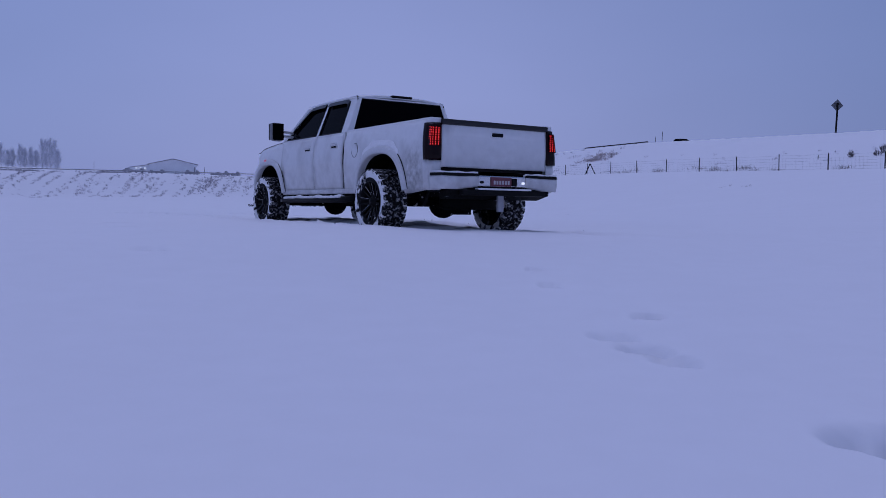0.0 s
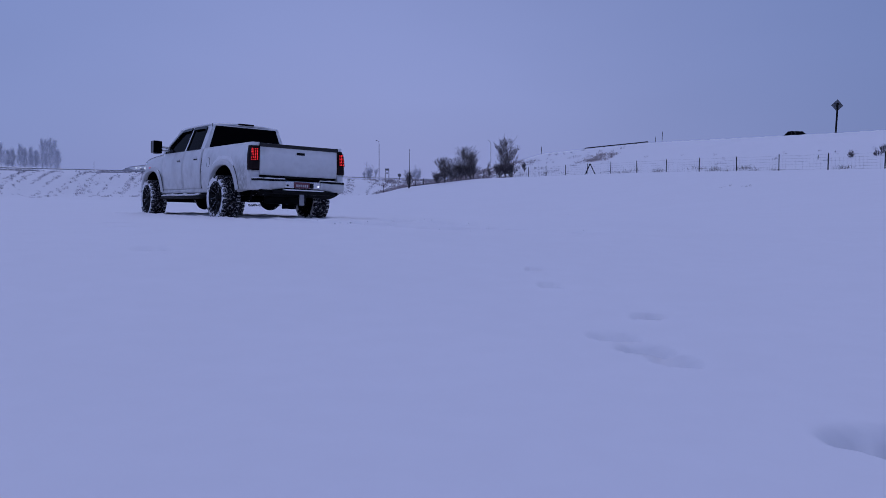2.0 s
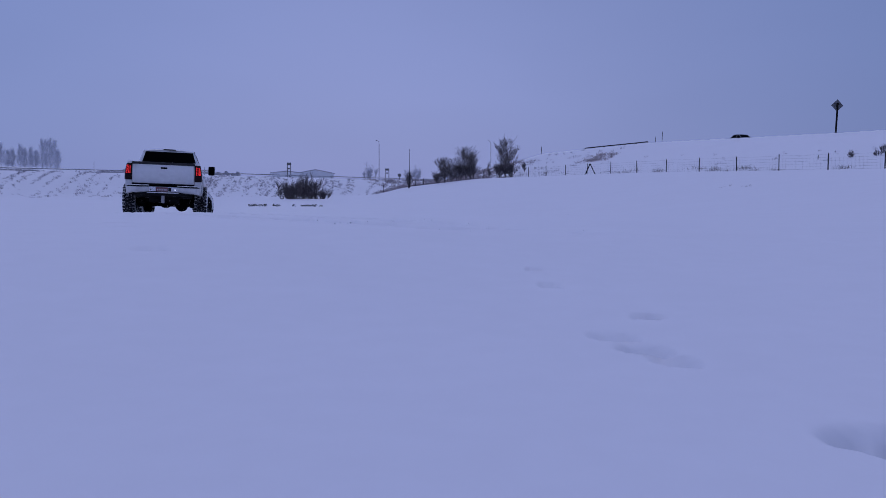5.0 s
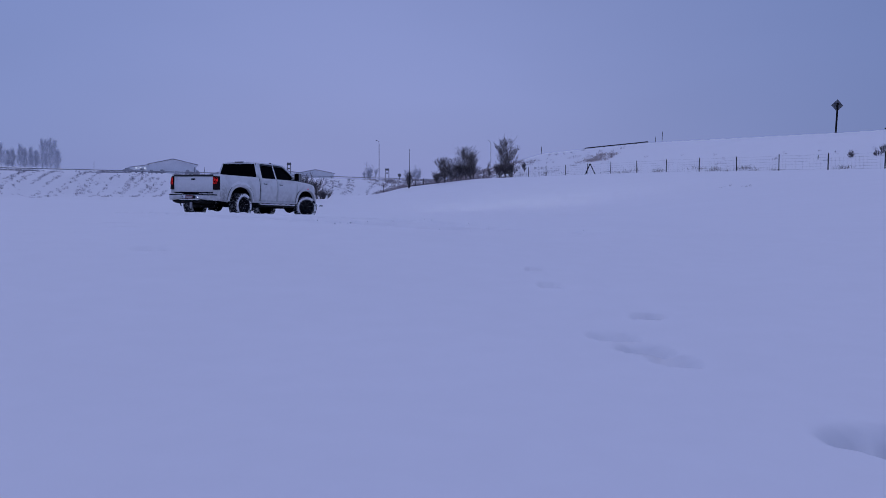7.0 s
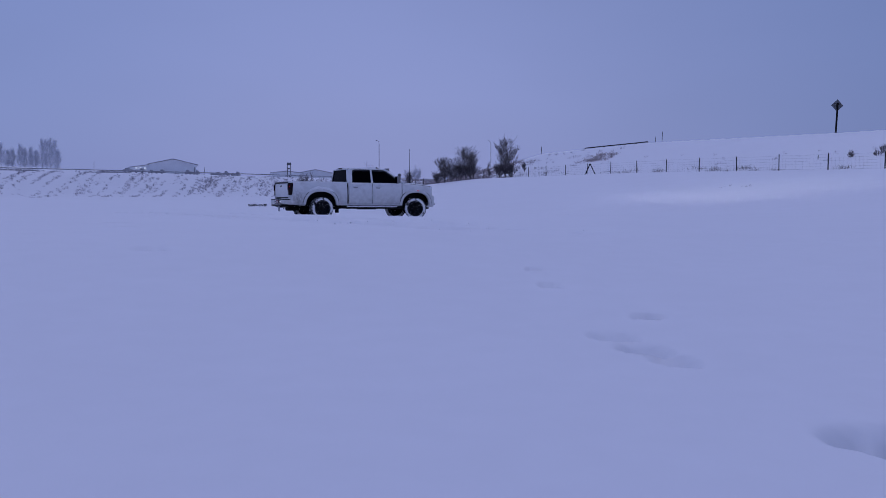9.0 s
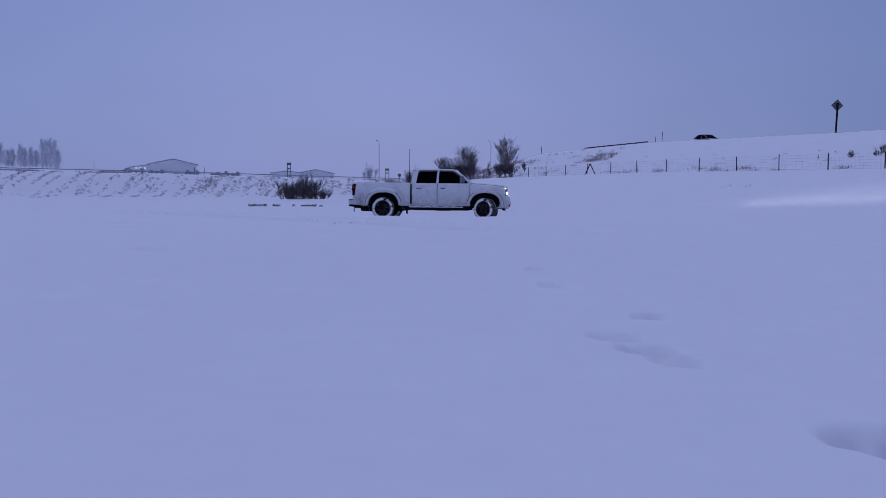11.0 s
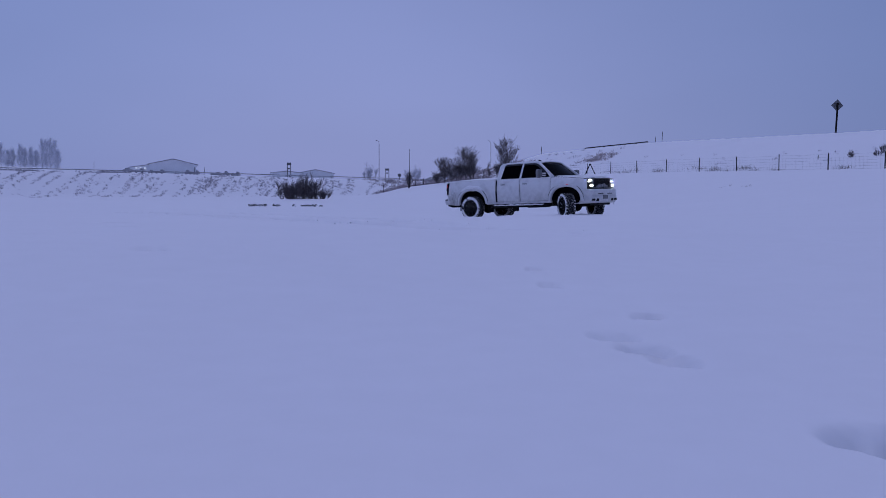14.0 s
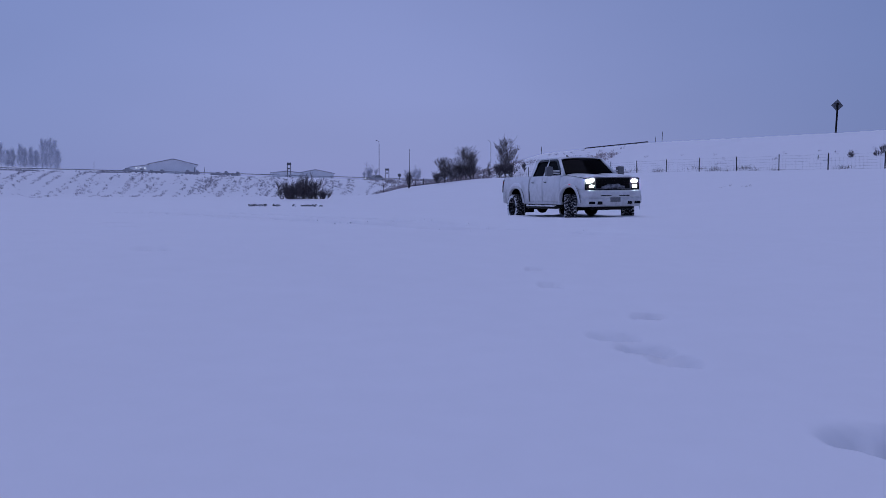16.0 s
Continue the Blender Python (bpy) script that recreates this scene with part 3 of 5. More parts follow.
# shrubs and bare trees
BUSHES = [(-0.1865, 112, 2.7, 2.5, 10), (-0.170, 111, 3.2, 2.8, 11), (-0.158, 112, 2.9, 2.5, 10), (-0.180, 110, 2.9, 2.5, 11), (-0.149, 113, 2.1, 2.1, 8)]
for k, (u, y, tall, wide, stems) in enumerate(BUSHES):
    make_shrub("bush", *on_sight(u, y), tall, wide, stems, M_TWIG, "dense bare dark bush at the foot of the snowy bank", 30 + k, 3, "bushes below the bank", 0.024, sink=0.75)
def make_bare_tree(u, y, tall, wide, leaders, seed, sink=0.4, girth=0.06):
    """A leafless tree: a short bole, a few steep leaders, and rising boughs that make an oval crown."""
    r = random.Random(seed)
    x, y = on_sight(u, y)
    ob = thing("bare_tree", pose(x, y, ground_at(x, y) - sink), "leafless dark tree with fine rising twigs by the fence", "tree", "trees by the fence")
    bole, crown = bmesh.new(), bmesh.new()
    fork = Vector((0, 0, tall * 0.04 + sink))
    tube(bole, [(0, 0, -0.2), fork * 0.6, fork], [girth * 1.4, girth * 1.1, girth], 6)
    part("trunk", bole, M_TWIG, ob)

    def shoot(p, d, length, radius, depth):
        pts, rad = [p], [radius]
        for k in range(3):
            d = (d + Vector((r.gauss(0, 0.10), r.gauss(0, 0.10), 0.07))).normalized()
            pts.append(pts[-1] + d * length / 3)
            rad.append(max(radius * (1 - 0.27 * (k + 1)), 0.005))
        tube(crown, pts, rad, 3, caps=False)
        if depth:
            for k in range(6 if depth == 2 else 5):
                t = r.uniform(0.1, 1.0) * 2.999
                i = int(t)
                way = (d + Vector((r.uniform(-1, 1), r.uniform(-1, 1), r.uniform(-0.3, 0.4))) * 0.48).normalized()
                shoot(pts[i].lerp(pts[i + 1], t - i), way, length * r.uniform(0.45, 0.80), max(radius * 0.5, 0.0046), depth - 1)

    for k in range(leaders):
        a = 6.283 * (k + r.random() * 0.7) / leaders
        fan = 0.1 + 0.9 * (k / max(leaders - 1, 1))
        lean = fan * 0.42 * wide
        top = Vector((math.cos(a) * lean, math.sin(a) * lean, tall * (0.97 - 0.30 * fan ** 2) * r.uniform(0.92, 1.0) + sink))
        mid = fork.lerp(top, 0.5) + Vector((math.cos(a), math.sin(a), 0)) * lean * 0.12 + Vector((r.gauss(0, 0.05), r.gauss(0, 0.05), 0))
        tube(crown, [fork, mid, top], [girth * 0.6, girth * 0.33, 0.008], 5, caps=False)
        for j in range(13):
            t = 0.02 + 0.95 * (j + r.random()) / 13
            p = fork.lerp(mid, t * 2) if t < 0.5 else mid.lerp(top, t * 2 - 1)
            b = r.uniform(0, 6.283)
            swell = math.sin(math.pi * min(1, 0.30 + 0.62 * t)) ** 0.8
            way = Vector((math.cos(b), math.sin(b), r.uniform(0.5, 1.5))).normalized()
            shoot(p, way, wide * 0.42 * swell * r.uniform(0.6, 1.1), girth * 0.24, 2)
    part("crown", crown, M_TWIG, ob)


for k, (u, y, tall, wide, leaders) in enumerate(((0.0020, 112, 3.3, 3.0, 6), (0.0275, 113, 4.7, 3.2, 7), (0.016, 114, 3.5, 2.0, 4), (0.037, 114, 3.9, 2.2, 4), (0.0745, 112, 5.4, 3.6, 8), (0.054, 116, 2.4, 1.1, 2), (0.098, 114, 1.3, 1.0, 2))):
    make_bare_tree(u, y, tall, wide, leaders, 50 + k)
for k, (u, y, tall, wide) in enumerate(((0.010, 112, 1.7, 2.4), (0.021, 113, 2.0, 2.2), (0.033, 113, 1.8, 2.4), (0.068, 112, 1.5, 2.0), (0.081, 112, 1.3, 1.8), (-0.006, 112, 1.3, 1.8))):
    make_bare_tree(u, y, tall, wide, 5, 80 + k, girth=0.035)
make_shrub("bush", *on_sight(-0.0410, 128), 2.4, 0.5, 9, M_TWIG, "small upright bare bush at the end of the fence", 70, 2, "", 0.04)
# these two bushes are coloured pale to imitate haze
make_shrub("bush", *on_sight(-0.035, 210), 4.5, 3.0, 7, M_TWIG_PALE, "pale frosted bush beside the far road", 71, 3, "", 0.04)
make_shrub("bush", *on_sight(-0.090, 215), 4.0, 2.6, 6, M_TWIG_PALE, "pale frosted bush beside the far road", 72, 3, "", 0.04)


def make_poplar(u, y, tall, wide, seed):
    """A tall poplar, coloured pale for haze: a trunk and a narrow feathery crown of steep fine boughs, down to the
    ground.
    """
    r = random.Random(seed)
    x, yy = on_sight(u, y)
    ob = thing("poplar", pose(x, yy, ground_at(x, yy) - 0.3), "tall far poplar, coloured pale to imitate winter haze", "tree", "row of poplars")
    t, c = bmesh.new(), bmesh.new()
    tube(t, [(0, 0, 0), (0.1, 0, tall * 0.5), (0, 0.1, tall * 0.95)], [0.14, 0.09, 0.02], 5)
    for k in range(150):
        h = tall * 0.86 * r.random()
        a = r.uniform(0, 6.283)
        reach = wide * 1.2 * min(1.0, 0.85 + 0.5 * h / tall, 1.9 * (1.0 - h / tall)) * r.random() ** 0.6
        p = Vector((0, 0, h))
        e = p + Vector((math.cos(a) * reach, math.sin(a) * reach, tall * 0.16 * r.uniform(0.5, 1.25)))
        m = p.lerp(e, 0.5) + Vector((math.cos(a), math.sin(a), -0.4)) * 0.3
        tube(c, [p, m, e], [0.045, 0.03, 0.012], 3, caps=False)
        for j in range(8):
            q = m.lerp(e, r.random())
            w = Vector((r.uniform(-0.7, 0.7), r.uniform(-0.7, 0.7), r.uniform(0.6, 2.2)))
            tube(c, [q, q + w], [0.022, 0.008], 3, caps=False)
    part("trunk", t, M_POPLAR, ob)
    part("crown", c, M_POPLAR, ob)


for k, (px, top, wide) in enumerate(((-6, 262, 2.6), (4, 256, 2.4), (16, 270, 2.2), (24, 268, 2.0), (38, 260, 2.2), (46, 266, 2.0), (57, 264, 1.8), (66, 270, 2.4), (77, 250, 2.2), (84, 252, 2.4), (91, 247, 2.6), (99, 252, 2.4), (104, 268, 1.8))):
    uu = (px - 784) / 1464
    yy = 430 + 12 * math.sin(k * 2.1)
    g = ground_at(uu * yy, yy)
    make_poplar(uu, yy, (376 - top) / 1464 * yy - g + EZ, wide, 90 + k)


# ---- fence, rails, signs ----
def make_fence():
    ob = thing("wire_fence", pose(0, 0, 0), "wire mesh fence on dark steel posts crossing the hillside", "fence")
    tops = []
    r = random.Random(3)
    for l in [-9.8 + 4.9 * k for k in range(22)] + [95 + 1.9 * k for k in range(6)]:
        x, y = fence_spot(l)
        z = ground_at(x, y)
        h = 1.28 + r.uniform(-0.05, 0.05)
        bm = bmesh.new()
        lean = Vector((r.uniform(-0.03, 0.03), r.uniform(-0.03, 0.03), 0))
        tube(bm, [(x, y, z - 0.3), Vector((x, y, z + h)) + lean], [0.045, 0.040], 6)
        part("post", bm, M_POST, ob)
        tops.append((x, y, z, h))
    for level in (0.12, 0.32, 0.52, 0.72, 0.95, 1.18):
        bm = bmesh.new()
        pts = []
        for (a, b) in zip(tops, tops[1:]):
            for j in range(4):
                t = j / 4
                x, y = a[0] * (1 - t) + b[0] * t, a[1] * (1 - t) + b[1] * t
                pts.append((x, y, (a[2] * (1 - t) + b[2] * t) + level - 0.03 * math.sin(math.pi * t)))
        tube(bm, pts, 0.005, 3)
        part("wire", bm, M_WIRE, ob)
    bm = bmesh.new()
    for (a, b) in zip(tops[:16], tops[1:17]):
        for j in range(1, 14):
            t = j / 14
            x, y, z = a[0] * (1 - t) + b[0] * t, a[1] * (1 - t) + b[1] * t, a[2] * (1 - t) + b[2] * t
            tube(bm, [(x, y, z + 0.05), (x, y, z + 0.96)], 0.0028, 3, caps=False)
    tagged(part("mesh_stays", bm, M_WIRE, ob), kind="stuff")
    # braced corner post
    x, y = hill_point(38.4, 0.1)
    z = ground_at(x, y)
    for dx in (-0.62, 0.62):
        bm = bmesh.new()
        tube(bm, [(x + dx, y - 0.3, z - 0.1), (x, y, z + 1.25)], 0.055, 6)
        part("brace", bm, M_POST, ob)


make_fence()


def make_guard_rail(points, label, post_every, high=0.72, mat=M_STEEL, deep=0.16):
    ob = thing("guard_rail", pose(0, 0, 0), label, "guard rail")
    bm = bmesh.new()
    prof = [(o, h * deep / 0.31) for o, h in ((0, 0), (0.03, 0.05), (0.08, 0.08), (0.03, 0.13), (0.03, 0.18), (0.08, 0.23), (0.03, 0.27), (0, 0.31))]
    rows = []
    for x, y, z in points:
        rows.append([bm.verts.new((x + o * 0.5, y - o, z + high - deep + h)) for o, h in prof])
    for a, b in zip(rows, rows[1:]):
        for k in range(len(prof) - 1):
            bm.faces.new((a[k], b[k], b[k + 1], a[k + 1]))
    part("beam", bm, mat, ob, thick=0.02)
    for k in range(0, len(points), post_every):
        x, y, z = points[k]
        bm = bmesh.new()
        box(bm, x - 0.07, x + 0.07, y + 0.02, y + 0.2, z - 0.3, z + high - 0.05)
        part("post", bm, M_POST, ob)


pts = []
for k in range(70):
    x, y = road_point(-34 + k * 2.0, -0.6)
    pts.append((x, y, ground_at(x, y)))
make_guard_rail(pts, "long steel guard rail along the snowy main road", 14, 0.55)
pts = []
for k in range(13):
    x, y = hill_point(46.5 + k * 1.25 * 1.02, -12.9)
    pts.append((x, y, ground_at(x, y) - 0.47))
make_guard_rail(pts, "dark steel guard rail half buried on the hill crest", 2, 0.68, M_BLACK, 0.13)


def make_diamond_sign():
    u = (1475 - 784) / 1464
    y = 76.3
    x, y = on_sight(u, y)
    z = ground_at(x, y)
    ob = thing("warning_sign", pose(x, y, z) @ pose(0, 0, 0, 0, 2.6, 0), "grey back of a diamond warning sign on a single post", "road sign")
    bm = bmesh.new()
    box(bm, -0.07, 0.07, -0.05, 0.05, -0.8, 2.75, 0.01)
    part("post", bm, M_BLACK, ob)
    bm = bmesh.new()
    box(bm, -0.40, 0.40, 0.055, 0.075, -0.40, 0.40, 0.008, pose(0, 0, 2.52, 0, 45, 0))
    part("sign_plate", bm, M_SIGNBACK, ob)
    bm = bmesh.new()
    box(bm, -0.30, 0.30, 0.03, 0.055, 2.62, 2.68)
    part("bracket", bm, M_POST, ob)


make_diamond_sign()


def make_marker(u, y, high, wide=0.05, sink=0.0):
    x, y = on_sight(u, y)
    ob = thing("marker_post", pose(x, y, ground_at(x, y) - sink), "slim dark marker post standing in the snow", "post", "marker posts")
    bm = bmesh.new()
    tube(bm, [(0, 0, -0.3), (0, 0, high * 0.5), (0.02, 0, high)], [wide, wide, wide * 0.8], 6)
    part("stake", bm, M_BLACK, ob)


make_marker(0.2634, 101, 1.25, 0.036)
make_marker(0.2555, 103, 0.75, 0.035)
make_marker(0.1182, 129, 1.2, 0.05)
make_marker(0.4515, 66, 0.35, 0.03)
make_marker(-0.0895, 166, 2.6, 0.06, 0.6)


def make_road_sign(u, y, base_px, top_px, wide):
    """A two-legged sign seen from behind: posts, cross rails and panels."""
    x, y = on_sight(u, y)
    z = EZ + (376 - base_px) / 1464 * y
    high = (base_px - top_px) / 1464 * y
    ob = thing("road_sign", pose(x, y, ground_at(x, y)), "two-legged road sign seen from behind beside the main road", "road sign", "two-legged signs")
    lift = z - ground_at(x, y)
    for sx in (-1, 1):
        bm = bmesh.new()
        box(bm, sx * wide / 2 - 0.06, sx * wide / 2 + 0.06, -0.06, 0.06, -0.5, high + lift)
        part("leg", bm, M_POST, ob)
    for h0, h1, w in ((0.80, 0.99, 1.0), (0.52, 0.62, 0.5)):
        bm = bmesh.new()
        box(bm, -wide / 2 * w - 0.06, wide / 2 * w + 0.06, -0.16, -0.11, lift + high * h0, lift + high * h1, 0.02)
        part("sign_panel", bm, M_SIGNBACK, ob)


make_road_sign((512 - 784) / 1464, 172, 314, 289, 0.72)
make_road_sign((685 - 784) / 1464, 192, 318, 299, 0.85)


def make_street_lamp(u, y, top_px, label, mat):
    x, y = on_sight(u, y)
    g = ground_at(x, y)
    high = EZ + (376 - top_px) / 1464 * y - g
    ob = thing("street_lamp", pose(x, y, g), label, "street lamp", "street lamps")
    bm = bmesh.new()
    tube(bm, [(0, 0, -0.3), (0, 0, high * 0.9), (-0.06, 0, high * 0.975), (-0.45, 0, high)], [0.075, 0.05, 0.04, 0.035], 7)
    part("pole", bm, mat, ob)
    bm = bmesh.new()
    box(bm, -0.72, -0.40, -0.09, 0.09, high - 0.06, high + 0.04, 0.03)
    part("lamp_head", bm, mat, ob)


make_street_lamp((671 - 784) / 1464, 185, 250, "tall thin unlit lamp pole beside the main road", M_POST)
# the farther pole gets a paler material to stand for haze
make_street_lamp((868 - 784) / 1464, 190, 250, "thin unlit lamp pole behind the bare trees, paled for haze", M_SIGNBACK)
make_marker((724.5 - 784) / 1464, 127.5, 6.0, 0.035)


def make_round_sign(u, y, top_px, label):
    x, y = on_sight(u, y)
    g = ground_at(x, y)
    high = EZ + (376 - top_px) / 1464 * y - g
    ob = thing("road_sign", pose(x, y, g), label, "road sign")
    bm = bmesh.new()
    tube(bm, [(0, 0, -0.4), (0, 0, high - 0.2)], 0.05, 6)
    part("post", bm, M_POST, ob)
    bm = bmesh.new()
    lathe(bm, [(0.001, -0.08), (0.36, -0.08), (0.36, -0.05), (0.001, -0.05)], 12, 'Y', (0, 0, high - 0.36))
    part("sign_plate", bm, M_SIGNBACK, ob)


make_round_sign((707 - 784) / 1464, 172, 308, "small round sign seen from behind by the road")
make_marker((168 - 784) / 1464, 260, 3.2, 0.045)
make_marker((363 - 784) / 1464, 300, 3.0, 0.05)


# ---- far farm buildings ----
def make_barn(u, y, width, eave, ridge, lean, label, turn=9):
    x, y = on_sight(u, y)
    g = ground_at(x, y)
    ob = thing("barn", pose(x, y, g, 0, 0, turn), label, "barn", "farm buildings")
    h = width / 2
    bm = bmesh.new()
    prism(bm, [(-h, -3), (h, -3), (h, eave), (0, ridge), (-h, eave)], 0, 40)
    part("wall", bm, M_BARN, ob)
    for s in (-1, 1):
        bm = bmesh.new()
        panel(bm, [(0, -0.8, ridge + 0.08), (s * (h + 0.9), -0.8, eave - 0.15), (s * (h + 0.9), 41, eave - 0.15), (0, 41, ridge + 0.08)], 0.3, (0, 0, 1))
        part("roof", bm, M_SNOW, ob)
        bm = bmesh.new()
        panel(bm, [(0, -0.9, ridge + 0.05), (s * (h + 0.9), -0.9, eave - 0.2), (s * (h + 0.9), -0.9, eave + 0.12), (0, -0.9, ridge + 0.38)], 0.06, (0, -1, 0))
        part("gable_trim", bm, M_BARN_DARK, ob)
    if lean:
        bm = bmesh.new()
        prism(bm, [(-h - lean, -3), (-h, -3), (-h, eave - 0.3), (-h - lean, eave * 0.62)], 2, 36)
        part("lean_to", bm, M_BARN, ob)
        bm = bmesh.new()
        panel(bm, [(-h, 1.9, eave - 0.3), (-h - lean - 0.6, 1.9, eave * 0.60), (-h - lean - 0.6, 1.9, eave * 0.60 + 0.3), (-h, 1.9, eave)], 0.06, (0, -1, 0))
        part("gable_trim", bm, M_BARN_DARK, ob)
        for k in range(3):
            bm = bmesh.new()
            box(bm, -h - 6.2 + k * 1.9, -h - 5.6 + k * 1.9, 1.6, 2.0, eave * 0.52, eave * 0.52 + 0.5)
            part("lamp", bm, M_YARD, ob)
    bm = bmesh.new()
    box(bm, h - 1.2, h - 0.5, -0.12, 0, -2, eave * 0.75)
    part("door", bm, M_BARN_DARK, ob)


for u, y, px0, px1, base, eave, ridge, lean, label in (
        (-0.318, 400, 268, 347, 304, 293, 284, 9, "large pale metal barn with low lean-to beyond the road"),
        (-0.170, 470, 528, 590, 314, 308, 302, 0, "pale gabled shed half hidden by the road bank"),
        (-0.190, 455, 482, 534, 314, 307.5, 304.5, 0, "long low pale shed half hidden by the road bank")):
    u = (0.5 * (px0 + px1) - 784) / 1464
    g = ground_at(u * y, y)
    conv = lambda px: EZ + (376 - px) / 1464 * y - g
    make_barn(u, y, (px1 - px0) / 1464 * y, conv(eave), conv(ridge), lean, label, math.degrees(math.atan(-u)) + 1)


def make_machine(px0, px1, top, y, cab_at):
    """A farm machine parked in a far yard: a low body, a cab and two wheels."""
    x0, x1 = (px0 - 784) / 1464 * y, (px1 - 784) / 1464 * y
    x, w = (x0 + x1) / 2, x1 - x0
    g = ground_at(x, y)
    high = max(EZ + (376 - top) / 1464 * y - g, 1.0)
    ob = thing("farm_machine", pose(x, y, g), "dark farm machine parked in the snowy far yard", "machine", "machines in the yard")
    bm = bmesh.new()
    h = w / 2
    prism(bm, [(-h, high * 0.25), (h, high * 0.25), (h, high * 0.55), (h * 0.85, high * 0.66), (-h * 0.9, high * 0.66), (-h, high * 0.5)], 0, 2.2)
    part("body", bm, M_FARSTUFF, ob)
    bm = bmesh.new()
    c = cab_at * h
    prism(bm, [(c - w * 0.16, high * 0.6), (c + w * 0.18, high * 0.6), (c + w * 0.13, high), (c - w * 0.14, high)], 0.3, 1.9)
    part("cab", bm, M_FARSTUFF, ob)
    for sx in (-0.6, 0.6):
        bm = bmesh.new()
        lathe(bm, [(0.001, -0.2), (high * 0.22, -0.2), (high * 0.22, 0.1), (0.001, 0.1)], 12, 'Y', (sx * h, 0, high * 0.20))
        part("wheel", bm, M_FARSTUFF, ob)


for px0, px1, top, cab_at in ((219, 236, 297, -0.3), (239, 256, 298, 0.4), (263, 272, 300.5, 0), (275, 291, 300, 0.5), (328, 340, 300.5, -0.4), (343, 352, 301.5, 0.2), (373, 392, 304, 0.3), (395, 406, 302.5, -0.2), (409, 424, 303.5, 0.5)):
    make_machine(px0, px1, top + 1.6, 300, cab_at)


# ---- the pickup truck: x forward from the rear axle, y to its left, z from the tyres' foot ----
HUB_Z, ARCH_Z, TYRE_R, WHEELBASE = 0.465, 0.505, 0.415, 3.89


def flank(z):
    """Half width of the body at a height."""
    return 0.975 - (0.055 * ((z - 1.0) / 0.44) ** 2 if z > 1.0 else 0.03 * ((1.0 - z) / 0.4) ** 2)


def upper(z):
    """Half width of the cab's windows and pillars."""
    return 0.905 - 0.215 * (z - 1.44) / 0.52


def side_skin(x0, x1, low, high, side, cols=24, rows=12, bulge=None):
    bm = bmesh.new()

    def f(u, v):
        x = x0 + (x1 - x0) * u
        z = low(x) + (high(x) - low(x)) * v
        y = flank(z) - (bulge(x, z) if bulge else 0)
        return (x, side * y, z)
    sheet(bm, f, cols, rows)
    bmesh.ops.recalc_face_normals(bm, faces=bm.faces[:])
    return bm


def arch(x, centre, radius, floor):
    d = abs(x - centre) / radius
    return max(floor, ARCH_Z + radius * 0.97 * (1 - d ** 2.5) ** 0.4) if d < 1 else floor


def arch_point(centre, r, a):
    """A point on the squared-off curve of a wheel arch."""
    c, s = math.cos(a), math.sin(a)
    return centre + r * math.copysign(abs(c) ** 0.8, c), ARCH_Z + r * 0.97 * math.copysign(abs(s) ** 0.8, s)


def fender_flare(centre, side, parent, tilt=0.0):
    """A wide flare round a wheel arch, with a rolled lip."""
    bm = bmesh.new()
    prof = [(0.592, -0.06), (0.592, 0.020), (0.600, 0.034), (0.630, 0.040), (0.670, 0.032), (0.692, 0.014), (0.692, -0.01)]

    def f(u, v):
        a = radians(6 + 168 * u)
        k = min(int(v * 6), 5)
        t = v * 6 - k
        r, o = (prof[k][i] * (1 - t) + prof[k + 1][i] * t for i in (0, 1))
        x, z = arch_point(centre, r, a)
        return (x, side * (flank(z) + o), z)
    sheet(bm, f, 40, 6)
    bmesh.ops.recalc_face_normals(bm, faces=bm.faces[:])
    ob = part("fender_flare", bm, M_FLARE, parent, "white bolt-on fender flare", True)
    for a0 in (6, 122):
        bm = bmesh.new()

        def g(u, v):
            x, z = arch_point(centre, 0.692 + 0.014 * v * math.sin(math.pi * (0.08 + 0.84 * u)) ** 0.5, radians(a0 + 52 * u))
            return (x, side * (flank(z) + 0.006), z)
        sheet(bm, g, 16, 1)
        part("rubber_seal", bm, M_BLACK, ob, thick=0.004)
    bm = bmesh.new()

    def liner(u, v):
        a = radians(14 + 152 * u)
        r = 0.63
        x, z = arch_point(centre, r, a)
        return (x, side * (0.55 + (flank(1.0) - 0.57) * v), z)
    sheet(bm, liner, 24, 3)
    part("wheel_arch_liner", bm, M_BLACK, parent, "", True)
    bm = bmesh.new()
    box(bm, centre - 0.61, centre + 0.61, side * 0.53, side * 0.555, 0.62, 1.125)
    part("inner_fender", bm, M_BLACK, parent)


